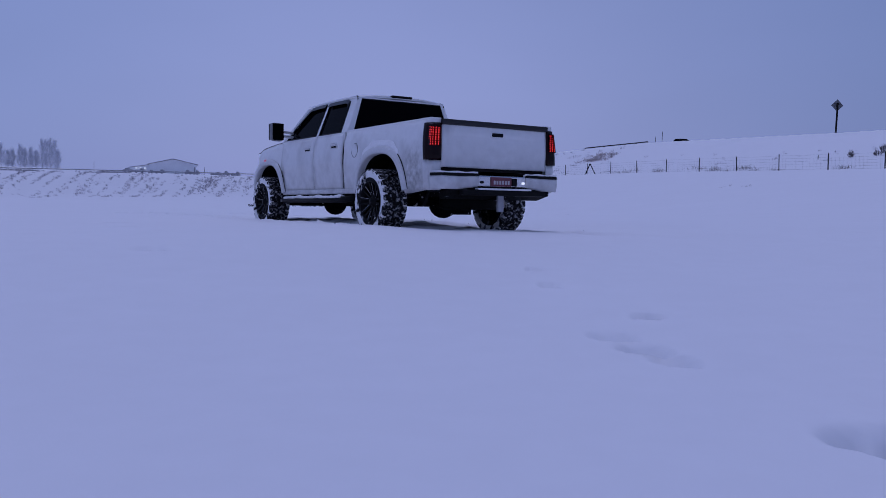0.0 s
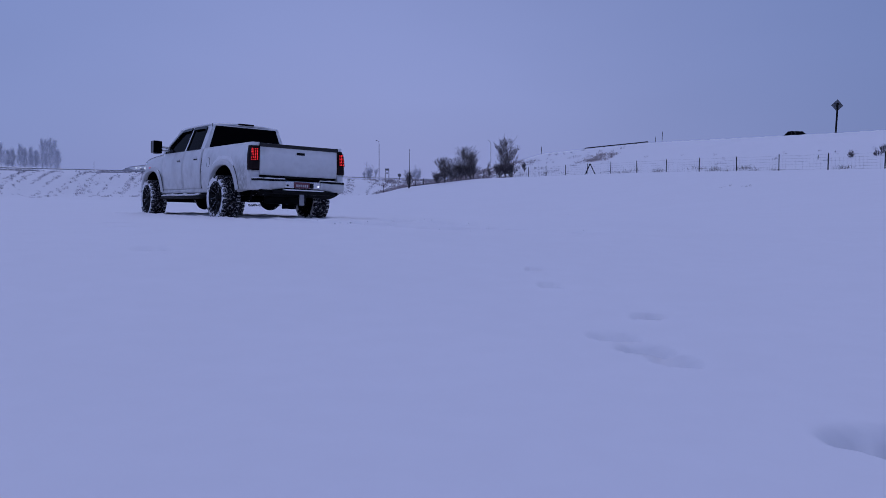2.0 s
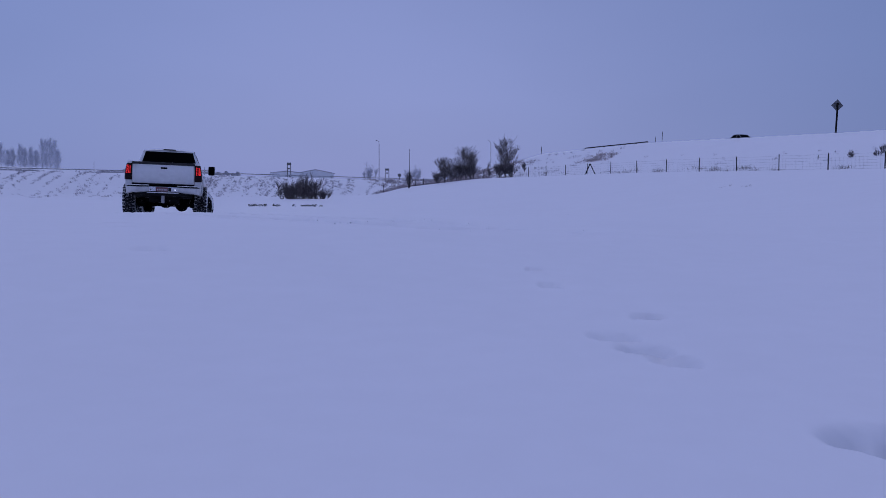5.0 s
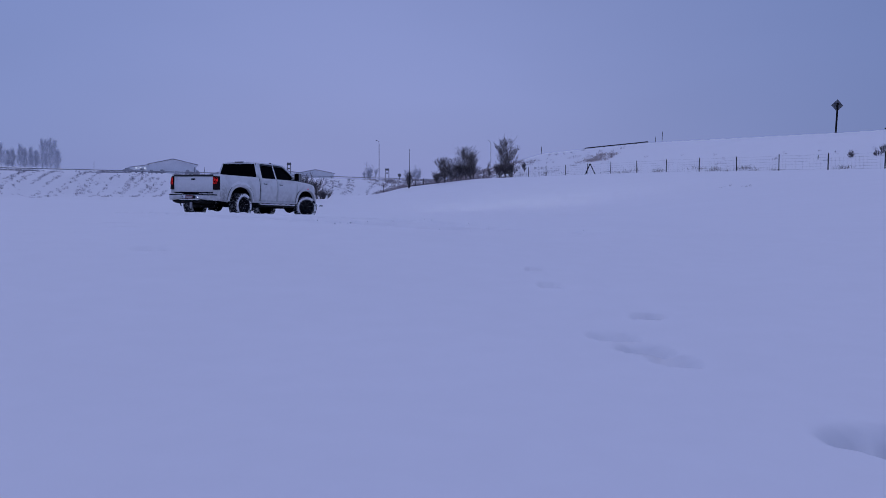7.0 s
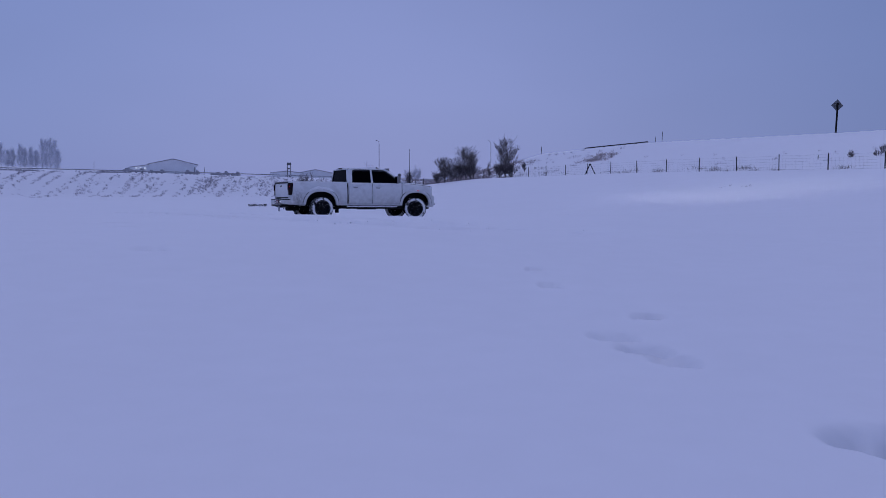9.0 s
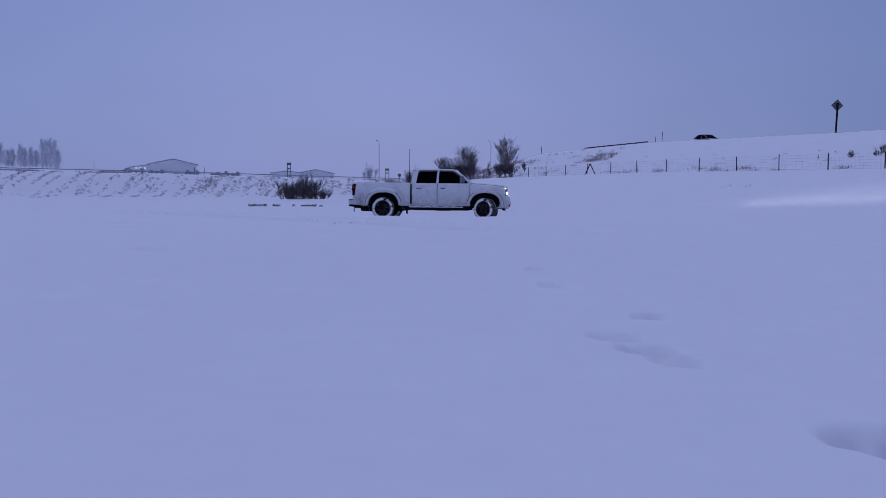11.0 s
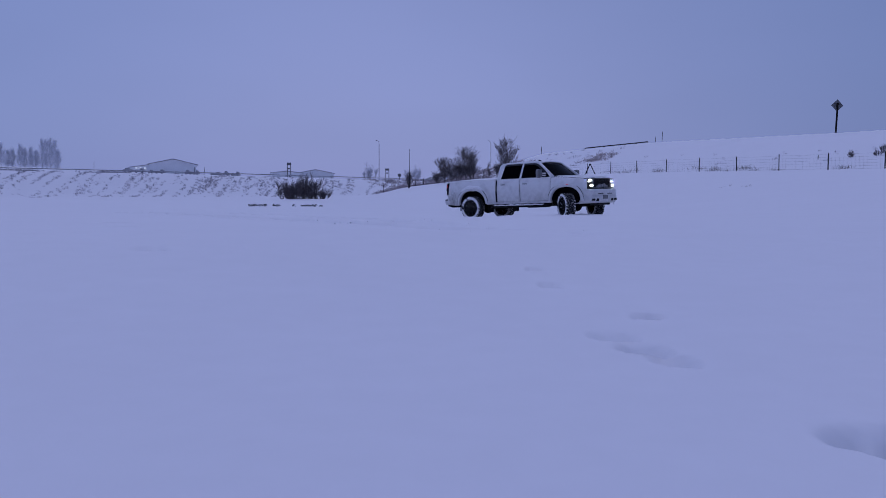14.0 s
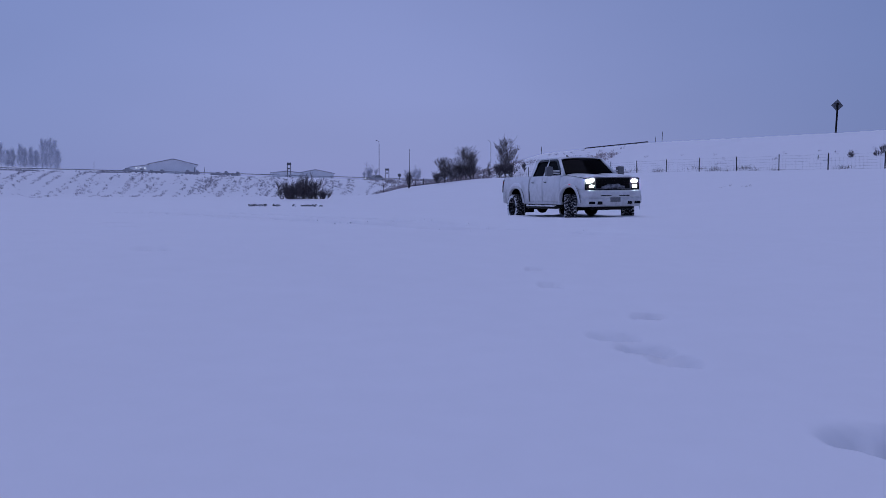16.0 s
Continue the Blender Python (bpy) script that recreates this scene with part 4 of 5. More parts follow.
def make_tyre(parent):
    bm = bmesh.new()
    w = 0.155
    prof = [(0.27, -w + 0.015), (0.31, -w - 0.005), (0.38, -w - 0.008), (0.412, -w + 0.010), (0.424, -w + 0.035), (0.427, 0), (0.424, w - 0.035), (0.412, w - 0.010), (0.38, w + 0.008), (0.31, w + 0.005), (0.27, w - 0.015)]
    lathe(bm, prof, 48)
    part("tyre", bm, M_RUBBER, parent, "black mud tyre caked with snow", True)
    for s in (-1, 1):
        bm = bmesh.new()
        lathe(bm, [(0.325, s * (w + 0.004)), (0.345, s * (w + 0.012)), (0.375, s * (w + 0.013)), (0.405, s * (w + 0.016)), (0.425, s * (w + 0.010)), (0.440, s * (w - 0.012)), (0.443, s * (w - 0.040)), (0.425, s * (w - 0.050))], 72)
        r = random.Random(5 + s)
        for v in bm.verts:
            v.co *= 1 + r.uniform(-0.007, 0.007)
        part("tyre_shoulder", bm, M_SHOULDER, parent, "tyre shoulder packed with white snow", True)
    bm = bmesh.new()
    for k in range(26):
        a = 2 * math.pi * k / 26
        for off, y0, y1, h in ((0.0, -w + 0.004, -0.055, 0.115), (0.5, 0.055, w - 0.004, 0.115), (0.25, -0.05, 0.0, 0.075), (0.75, 0.0, 0.05, 0.075)):
            m = pose(0, 0, 0, 0, math.degrees(a) + off * 360 / 26, 0)
            box(bm, 0.419, 0.447, y0, y1, -h * 0.36, h * 0.36, 0, m)
        for s in (-1, 1):
            m = pose(0, 0, 0, 0, math.degrees(a) + (0.0 if s < 0 else 0.5) * 360 / 26, 0)
            box(bm, 0.395, 0.433, s * (w - 0.02), s * (w + 0.012), -0.03, 0.03, 0, m)
    part("tread", bm, M_TREAD, parent, "chunky tread packed with snow")


def make_wheel(parent, x, side):
    ob = new("wheel")
    ob.parent = parent
    ob.location = (x, side * (0.945 if x < 1 else 0.925), HUB_Z)
    make_tyre(ob)
    bm = bmesh.new()
    lathe(bm, [(0.27, -0.13), (0.262, 0.0), (0.255, 0.1 * side), (0.275, 0.150 * side), (0.282, 0.158 * side), (0.272, 0.16 * side), (0.25, 0.09 * side), (0.22, 0.055 * side), (0.001, 0.055 * side)], 40)
    bmesh.ops.recalc_face_normals(bm, faces=bm.faces[:])
    part("rim", bm, M_RIM, ob, "black alloy rim", True)
    for k in range(8):
        bm = bmesh.new()
        m = pose(0, 0, 0, 0, k * 45, 0)
        for o in (-1, 1):
            v = [m @ Vector(p) for p in ((0.06, side * 0.10, o * 0.010), (0.265, side * 0.150, o * 0.026), (0.265, side * 0.150, o * 0.052), (0.06, side * 0.10, o * 0.034))]
            panel(bm, v, 0.035, (0, -side, 0))
        part("spoke", bm, M_RIM, ob)
        bm = bmesh.new()
        v = [m @ Vector(p) for p in ((0.10, side * 0.112, 0.034), (0.255, side * 0.152, 0.050), (0.255, side * 0.152, 0.055), (0.10, side * 0.112, 0.038))]
        panel(bm, v, 0.006, (0, side, 0))
        part("milled_edge", bm, M_SPOKE, ob)
    bm = bmesh.new()
    lathe(bm, [(0.085, side * 0.07), (0.085, side * 0.105), (0.05, side * 0.118), (0.045, side * 0.145), (0.001, side * 0.148)], 18)
    part("hub_cap", bm, M_BLACK, ob, "", True)
    # the profile is drawn for a larger wheel
    for piece in ob.children:
        for v in piece.data.vertices:
            v.co.x, v.co.z = v.co.x * TYRE_R / 0.445, v.co.z * TYRE_R / 0.445
    return ob


def make_pickup():
    T = thing("pickup_truck", pose(0, 0, 0), "white lifted crew-cab pickup truck with black rims, snow-spattered", "pickup truck")
    TOP = 1.45
    for side in (1, -1):
        # bed side
        def bed_low(x):
            base = 0.60 if x > 0 else 0.565 + 0.04 * min(1, max(0, (-x - 0.75) / 0.4))
            return arch(x, 0.0, 0.60, base)
        crown = lambda x, z: -0.0 + 0.012 * max(0, (z - 1.40) / 0.06) ** 2 + (0.03 * max(0, (-x - 1.0) / 0.18) ** 2 if x < -1.0 else 0)
        part("bed_side", side_skin(-1.165, 1.03, bed_low, lambda x: TOP, side, 64, 12, crown), M_BEDSIDE, T, "", True, 0.02)
        bm = bmesh.new()
        box(bm, -1.15, 1.025, side * 0.78, side * 0.915, TOP - 0.025, TOP + 0.006, 0.012)
        part("bed_rail", bm, M_PAINT, T)
        bm = bmesh.new()
        box(bm, -1.1, 1.0, side * 0.72, side * 0.80, 1.14, TOP - 0.02)
        part("bed_inner_wall", bm, M_PAINT, T)
        # doors
        for name, x0, x1 in (("rear_door", 1.10, 2.055), ("front_door", 2.075, 3.30)):
            dent = lambda x, z: 0.016 * math.exp(-((z - 0.93) / 0.022) ** 2) + 0.010 * max(0, min(1, (0.93 - z) / 0.02)) + (0.02 if z > 1.43 else 0)
            dr = part(name, side_skin(x0, x1, lambda x: 0.645, lambda x: 1.44, side, 10, 16, dent), M_PAINT, T, "", True, 0.02)
            hx = 1.36 if name == "rear_door" else 2.28
            bm = bmesh.new()
            box(bm, hx - 0.11, hx + 0.11, side * (flank(1.255) - 0.01), side * (flank(1.255) + 0.012), 1.215, 1.295, 0.02)
            part("handle_cup", bm, M_PAINT, dr)
            bm = bmesh.new()
            box(bm, hx - 0.09, hx + 0.09, side * (flank(1.255) + 0.01), side * (flank(1.255) + 0.035), 1.250, 1.278, 0.01)
            part("door_handle", bm, M_FLARE, dr, "white door handle")
            # thin black strip painted in for the shade below the handle
            bm = bmesh.new()
            box(bm, hx - 0.085, hx + 0.085, side * (flank(1.255) + 0.011), side * (flank(1.255) + 0.016), 1.228, 1.252, 0.002)
            part("handle_shade", bm, M_BLACK, dr)
            bm = bmesh.new()
            panel(bm, [(x0 - 0.012, side * (flank(0.66) - 0.012), 0.66), (x0 - 0.002, side * (flank(0.66) - 0.012), 0.66), (x0 - 0.002, side * (flank(1.43) - 0.012), 1.43), (x0 - 0.012, side * (flank(1.43) - 0.012), 1.43)], 0.01, (0, -side, 0))
            part("door_seal", bm, M_BLACK, dr)
        if side > 0:
            bm = bmesh.new()
            ring = [(0.70 + 0.085 * math.cos(k * math.pi / 12), 0, 1.16 + 0.095 * math.sin(k * math.pi / 12)) for k in range(25)]
            tube(bm, [(x, flank(z) + 0.001, z) for x, _, z in ring], 0.0035, 4, caps=False)
            part("fuel_door_gap", bm, M_BLACK, T, "thin gap round the fuel door")
            bm = bmesh.new()
            panel(bm, [(0.70 + 0.08 * math.cos(k * math.pi / 10), flank(1.16) - 0.004, 1.16 + 0.09 * math.sin(k * math.pi / 10)) for k in range(20)], 0.009)
            part("fuel_door", bm, M_PAINT, T)
        # rocker and step bar
        bm = bmesh.new()
        box(bm, 0.62, 3.32, side * 0.86, side * 0.952, 0.575, 0.648, 0.02)
        part("rocker_panel", bm, M_PAINT, T)
        bm = bmesh.new()
        tube(bm, [(0.80, side * 0.90, 0.52), (0.98, side * 1.00, 0.49), (3.10, side * 1.00, 0.49), (3.28, side * 0.90, 0.52)], 0.045, 10)
        step = part("step_bar", bm, M_BLACK, T, "black tubular step bar with snow on top", True)
        bm = bmesh.new()

        def drift(u, v):
            x = 1.0 + 2.05 * u
            e = 0.05 * (v * 2 - 1)
            return (x, side * 1.0 + e, 0.53 + (0.018 + 0.02 * abs(math.sin(9 * x + side) * math.sin(4.3 * x))) * (1 - (2 * v - 1) ** 2))
        sheet(bm, drift, 50, 4)
        bmesh.ops.recalc_face_normals(bm, faces=bm.faces[:])
        part("snow_crust", bm, M_SNOWCAP, step, "snow settled on the step bar", True, 0.02)
        # front fender
        fl = lambda x: arch(x, WHEELBASE, 0.60, 0.62 if x < WHEELBASE else 0.80)
        fh = lambda x: 1.425 - 0.11 * max(0, (x - 3.32) / 1.3) ** 1.5
        taper = lambda x, z: 0.11 * max(0, (x - 4.15) / 0.5) ** 2 + 0.04 * max(0, (z - fh(x) + 0.08) / 0.08) ** 2
        part("front_fender", side_skin(3.315, 4.64, fl, fh, side, 52, 12, taper), M_PAINT, T, "", True, 0.02)
        fender_flare(0.0, side, T)
        bm = bmesh.new()

        def crust(u, v):
            a = radians(52 + 78 * u)
            e = math.sin(math.pi * u) ** 0.5
            x, z = arch_point(0.0, 0.69 + (0.02 + 0.07 * e * (0.6 + 0.8 * float(rough(u * 9 + side, 3.3, 1.0) + 0.5))) * v, a)
            return (x, side * (flank(z) + 0.012 - 0.012 * v), z)
        sheet(bm, crust, 40, 4)
        bmesh.ops.recalc_face_normals(bm, faces=bm.faces[:])
        part("snow_crust", bm, M_SNOWCAP, T, "snow stuck above the rear wheel arch", True, 0.008)
        if side > 0:
            bm = bmesh.new()
            tube(bm, [(-0.98, side * 0.78, 0.70), (-0.86, side * 0.80, 0.42)], [0.022, 0.018], 6)
            part("flap_bracket", bm, M_UNDER, T)
        fender_flare(WHEELBASE, side, T)
        bm = bmesh.new()
        box(bm, 3.93, 4.02, side * (flank(1.15) + 0.012), side * (flank(1.15) + 0.04), 1.140, 1.172, 0.008)
        part("side_marker", bm, M_MARKER, T, "small glowing side marker lamp")
        # cab side: pillars, rail and windows
        bm = bmesh.new()

        def strip(pairs):
            rows = [[bm.verts.new((x, side * upper(z), z)) for x, z in pr] for pr in pairs]
            for a, b in zip(rows, rows[1:]):
                bm.faces.new((a[0], b[0], b[1], a[1]))
        # outer edge against window edge, all round each window, then the B pillar
        strip([((3.40, 1.42), (3.24, 1.44)), ((3.12, 1.68), (3.02, 1.66)), ((2.83, 1.90), (2.73, 1.865)), ((2.74, 1.965), (2.62, 1.915)), ((2.3, 1.98), (2.3, 1.925)), ((2.13, 1.98), (2.13, 1.925))])
        strip([((2.13, 1.98), (2.13, 1.925)), ((2.04, 1.98), (2.04, 1.925)), ((1.7, 1.98), (1.7, 1.925)), ((1.42, 1.98), (1.42, 1.922)), ((1.17, 1.972), (1.335, 1.895)), ((1.10, 1.89), (1.315, 1.83)), ((1.085, 1.66), (1.285, 1.62)), ((1.075, 1.42), (1.255, 1.44))])
        strip([((2.04, 1.925), (2.13, 1.925)), ((2.01, 1.42), (2.115, 1.42))])
        strip([((3.40, 1.42), (3.40, 1.44)), ((3.24, 1.42), (3.24, 1.45)), ((2.1, 1.42), (2.1, 1.45)), ((1.25, 1.42), (1.25, 1.45)), ((1.075, 1.42), (1.075, 1.44))])
        bmesh.ops.recalc_face_normals(bm, faces=bm.faces[:])
        part("cab_side_frame", bm, M_PAINT, T, "", False, 0.03)
        for nm, outline in (("rear_side_window", [(1.255, 1.445), (2.01, 1.445), (2.04, 1.925), (1.42, 1.922), (1.335, 1.895), (1.315, 1.83)]), ("front_side_window", [(2.115, 1.445), (3.24, 1.445), (3.02, 1.66), (2.73, 1.865), (2.62, 1.915), (2.13, 1.925)])):
            bm = bmesh.new()
            panel(bm, [(x, side * (upper(z) - 0.016), z) for x, z in outline], 0.006, (0, -side, 0))
            g = part(nm, bm, M_GLASS, T, "dark tinted side window")
            bm = bmesh.new()
            n = len(outline)
            for k in range(n):
                (xa, za), (xb, zb) = outline[k], outline[(k + 1) % n]
                tube(bm, [(xa, side * (upper(za) - 0.004), za), (xb, side * (upper(zb) - 0.004), zb)], 0.011, 5)
            part("window_seal", bm, M_BLACK, g)
        for edge in ([(3.10, 1.575), (3.02, 1.66), (2.73, 1.865), (2.62, 1.915), (2.40, 1.924), (2.13, 1.925)], [(2.04, 1.925), (1.70, 1.925), (1.42, 1.922), (1.335, 1.895), (1.315, 1.83)]):
            bm = bmesh.new()
            rows = [[bm.verts.new((x, side * (upper(z) + 0.006), z + 0.012)), bm.verts.new((x - (0.02 if x > 2.65 else 0), side * (upper(z - 0.045) + 0.026), z - 0.045))] for x, z in edge]
            for a, b in zip(rows, rows[1:]):
                bm.faces.new((a[0], b[0], b[1], a[1]))
            part("vent_visor", bm, M_VISOR, T, "smoked window vent visor", False, 0.006)
        bm = bmesh.new()
        tube(bm, [(3.40 + 1.2 * k / 8, side * (flank(fh(3.40 + 1.2 * k / 8)) - 0.035 - 0.09 * max(0, (1.2 * k / 8 - 0.75) / 0.5) ** 2), fh(3.40 + 1.2 * k / 8) + 0.006) for k in range(9)], 0.005, 5)
        part("hood_gap", bm, M_BLACK, T, "dark shut line of the hood")
        # towing mirror
        bm = bmesh.new()
        box(bm, 2.94, 3.06, side * 1.075, side * 1.285, 1.41, 1.70, 0.055)
        mir = part("towing_mirror", bm, M_MIRROR, T, "tall grey towing mirror on twin arms")
        bm = bmesh.new()
        box(bm, 3.055, 3.085, side * 1.08, side * 1.28, 1.43, 1.69, 0.025)
        part("mirror_cap", bm, M_SIGNBACK, mir, "snow-dusted mirror back")
        bm = bmesh.new()
        box(bm, 2.932, 2.942, side * 1.088, side * 1.268, 1.428, 1.685, 0.004)
        part("mirror_glass", bm, M_GLASS, mir)
        for z in (1.49, 1.56):
            bm = bmesh.new()
            tube(bm, [(3.08, side * 0.87, z), (3.02, side * 1.10, z + 0.01)], 0.022, 8)
            part("mirror_arm", bm, M_FLARE, mir, "pale mirror arm")
        # tail lamp
        bm = bmesh.new()

        plan = [(-1.215, 0.797), (-1.213, 0.86), (-1.203, 0.925), (-1.175, 0.962), (-1.135, 0.984), (-1.085, 0.990)]

        def lens(u, v):
            k = min(int(u * 5), 4)
            t = u * 5 - k
            x, y = (plan[k][i] * (1 - t) + plan[k + 1][i] * t for i in (0, 1))
            x += 0.05 * (1 - v) * -u + 0.02 * u
            z = 0.955 + 0.435 * v
            return (x, side * y * (1 + ((flank(z) + 0.014) / 0.990 - 1) * min(1, u * 1.6)), z)
        sheet(bm, lens, 15, 8)
        bmesh.ops.recalc_face_normals(bm, faces=bm.faces[:])
        tl = part("tail_lamp", bm, M_SMOKED, T, "smoked tail lamp with lit red diodes", True, 0.03)
        for z0, z1 in ((0.60, 0.950), (1.392, 1.448)):
            bm = bmesh.new()

            def post(u, v):
                k = min(int(u * 5), 4)
                t = u * 5 - k
                x, y = (plan[k][i] * (1 - t) + plan[k + 1][i] * t for i in (0, 1))
                z = z0 + (z1 - z0) * v
                y = y * (1 + (flank(z) / 0.990 - 1) * min(1, u * 1.6))
                return (x + 0.012 + 0.10 * max(0, 0.80 - z) * u, side * y, z)
            sheet(bm, post, 15, 6)
            bmesh.ops.recalc_face_normals(bm, faces=bm.faces[:])
            part("bed_corner", bm, M_PAINT, T, "", True, 0.015)
        for j in range(8):
            bm = bmesh.new()
            v = 0.42 + 0.063 * j
            for k in range(4):
                p = Vector(lens(0.16 + 0.125 * k, v))
                box(bm, p.x - 0.010, p.x + 0.02, p.y - 0.0085, p.y + 0.0085, p.z - 0.0075, p.z + 0.0075)
            part("lamp_diode_row", bm, M_LED, tl, "glowing red diodes")
        # added fins that block the diodes' glow towards the side
        for k in range(5):
            p0, p1 = Vector(lens(0.0975 + 0.125 * k, 0.38)), Vector(lens(0.0975 + 0.125 * k, 0.91))
            bm = bmesh.new()
            for q in (p0, p1):
                q.x = min(q.x, Vector(lens(min(0.16 + 0.125 * k, 1), 0.5)).x)
            panel(bm, [(p0.x - 0.026, p0.y - 0.002, p0.z), (p0.x + 0.01, p0.y - 0.002, p0.z), (p1.x + 0.01, p1.y - 0.002, p1.z), (p1.x - 0.026, p1.y - 0.002, p1.z)], 0.004)
            part("diode_fin", bm, M_SMOKED, tl, "added dark fin hiding the diodes from the side")
        # headlamps
        bm = bmesh.new()
        x0, x1, ya, yb, z0, z1 = 4.32, 4.665, 0.575, 0.835, 1.200, 1.303
        for y2, y3, z2, z3 in ((ya - 0.02, ya, z0 - 0.02, z1 + 0.02), (yb, yb + 0.02, z0 - 0.02, z1 + 0.02), (ya, yb, z0 - 0.02, z0), (ya, yb, z1, z1 + 0.02)):
            box(bm, x0, x1 - 0.10 * (y3 > yb), side * y2, side * y3, z2, z3)
        box(bm, x0 - 0.03, x0, side * (ya - 0.02), side * (yb + 0.02), z0 - 0.02, z1 + 0.02)
        ring = []
        for k in range(32):
            a = 2 * math.pi * k / 32
            c, n = math.cos(a), math.sin(a)
            g = 1 / max(abs(c), abs(n))
            e = (abs(c) ** 3.2 + abs(n) ** 3.2) ** (-1 / 3.2)
            ym, zm = (ya + yb) / 2, (z0 + z1) / 2
            ring.append((bm.verts.new((x1 - 0.012, side * (ym + 0.148 * c * g), zm + 0.070 * n * g)), bm.verts.new((x1 - 0.004, side * (ym + 0.124 * c * e), zm + 0.0505 * n * e))))
        for a, b in zip(ring, ring[1:] + ring[:1]):
            bm.faces.new((a[0], b[0], b[1], a[1]))
        hp = part("head_lamp", bm, M_BLACK, T, "deep headlamp housing with the lamp lit")
        bm = bmesh.new()
        panel(bm, [(x0 + 0.012, side * (ya + 0.01), z0 + 0.006), (x0 + 0.012, side * (yb - 0.01), z0 + 0.006), (x0 + 0.012, side * (yb - 0.01), z0 + 0.021), (x0 + 0.012, side * (ya + 0.01), z0 + 0.021)], 0.006, (-1, 0, 0))
        part("bulb", bm, M_BEAM, hp, "glowing white lamp")
        # added panel glows by itself to imitate bulb light in a reflector
        bm = bmesh.new()
        panel(bm, [(x0 + 0.006, side * (ya + 0.01), z0 + 0.024), (x0 + 0.006, side * (yb - 0.01), z0 + 0.024), (x0 + 0.006, side * (yb - 0.01), z1 - 0.008), (x0 + 0.006, side * (ya + 0.01), z1 - 0.008)], 0.004, (-1, 0, 0))
        part("reflector_glow", bm, M_HEAD, hp, "glowing panel in place of a lit reflector")
        bm = bmesh.new()

        def corner(u, v):
            y = 0.84 + 0.045 * u
            return (4.635 - 0.07 * u, side * y, z0 + (z1 - z0) * v)
        sheet(bm, corner, 4, 2)
        bmesh.ops.recalc_face_normals(bm, faces=bm.faces[:])
        part("corner_lens", bm, M_HEAD_DIM, hp, "pale corner lens", True, 0.02)
        bm = bmesh.new()

        def low_lens(u, v):
            return (4.705 - 0.09 * u ** 2.2, side * (0.57 + 0.30 * u), 1.035 + 0.11 * v)
        sheet(bm, low_lens, 10, 3)
        bmesh.ops.recalc_face_normals(bm, faces=bm.faces[:])
        fp = part("low_lamp", bm, M_SMOKED, T, "dark lower lens with a lit lamp", True, 0.05)
        bm = bmesh.new()
        box(bm, 4.66, 4.712, side * 0.60, side * 0.745, 1.050, 1.130, 0.02)
        part("bulb", bm, M_HEAD, fp, "glowing white lower lamp")
    # tailgate
    bm = bmesh.new()

    def gate(u, v):
        y, z = -0.79 + 1.58 * u, 0.875 + 0.51 * v
        return (-1.195 - 0.012 * math.sin(math.pi * v) - 0.01 * math.sin(math.pi * u) + (0.008 if 0.12 < v < 0.80 and 0.06 < u < 0.94 else 0), y, z)
    sheet(bm, gate, 50, 25)
    bmesh.ops.recalc_face_normals(bm, faces=bm.faces[:])
    tg = part("tailgate", bm, M_PAINT, T, "white pressed-steel tailgate", True, 0.05)
    bm = bmesh.new()
    box(bm, -1.235, -1.11, -0.80, 0.80, 1.375, 1.440, 0.02)
    part("tailgate_cap", bm, M_CAP, tg, "black top cap with frost")
    bm = bmesh.new()
    box(bm, -1.224, -1.19, -0.115, 0.095, 1.255, 1.325, 0.02)
    part("handle_bezel", bm, M_PAINT, tg)
    bm = bmesh.new()
    box(bm, -1.232, -1.20, -0.095, 0.075, 1.265, 1.312, 0.012)
    part("tailgate_handle", bm, M_BLACK, tg, "black tailgate handle")
    # bed
    bm = bmesh.new()
    box(bm, -1.15, 1.05, -0.78, 0.78, 0.84, 0.89)
    part("bed_floor", bm, M_BLACK, T)
    bm = bmesh.new()

    def bedsnow(u, v):
        x, y = -1.1 + 2.1 * u, -0.71 + 1.42 * v
        return (x, y, 1.02 + 0.12 * float(rough(x * 1.7, y * 1.7 + 5, 1.0)) + 0.1 * u)
    sheet(bm, bedsnow, 20, 14)
    part("bed_snow", bm, M_SNOWCAP, T, "snow lying in the truck bed", True)
    bm = bmesh.new()
    box(bm, 0.99, 1.02, -0.80, 0.80, 0.88, 1.42)
    part("bed_front_wall", bm, M_PAINT, T)
    # cab back, rear window, roof
    bm = bmesh.new()
    box(bm, 1.085, 1.115, -0.93, 0.93, 0.62, 1.44, 0.01)
    part("cab_back_panel", bm, M_PAINT, T)
    # black block added in the open gap so that it reads as shaded
    bm = bmesh.new()
    box(bm, 1.022, 1.084, -0.91, 0.91, 0.60, 1.40)
    part("bed_gap_filler", bm, M_BLACK, T, "black filler that darkens the gap between cab and bed")
    bm = bmesh.new()
    outer = [(1.078, 0.905, 1.42), (1.13, 0.705, 1.945), (1.13, -0.705, 1.945), (1.078, -0.905, 1.42)]
    inner = [(1.079, 0.81, 1.44), (1.122, 0.655, 1.925), (1.122, -0.655, 1.925), (1.079, -0.81, 1.44)]
    vo, vi = [bm.verts.new(p) for p in outer], [bm.verts.new(p) for p in inner]
    for k in range(4):
        bm.faces.new((vo[k], vo[(k + 1) % 4], vi[(k + 1) % 4], vi[k]))
    part("rear_window_frame", bm, M_PAINT, T, "", False, 0.02)
    bm = bmesh.new()
    panel(bm, [(x + 0.012, y, z) for x, y, z in inner], 0.006, (1, 0, 0))
    rw = part("rear_window", bm, M_GLASS, T, "dark tinted rear window")
    bm = bmesh.new()
    for k in range(4):
        a, b = inner[k], inner[(k + 1) % 4]
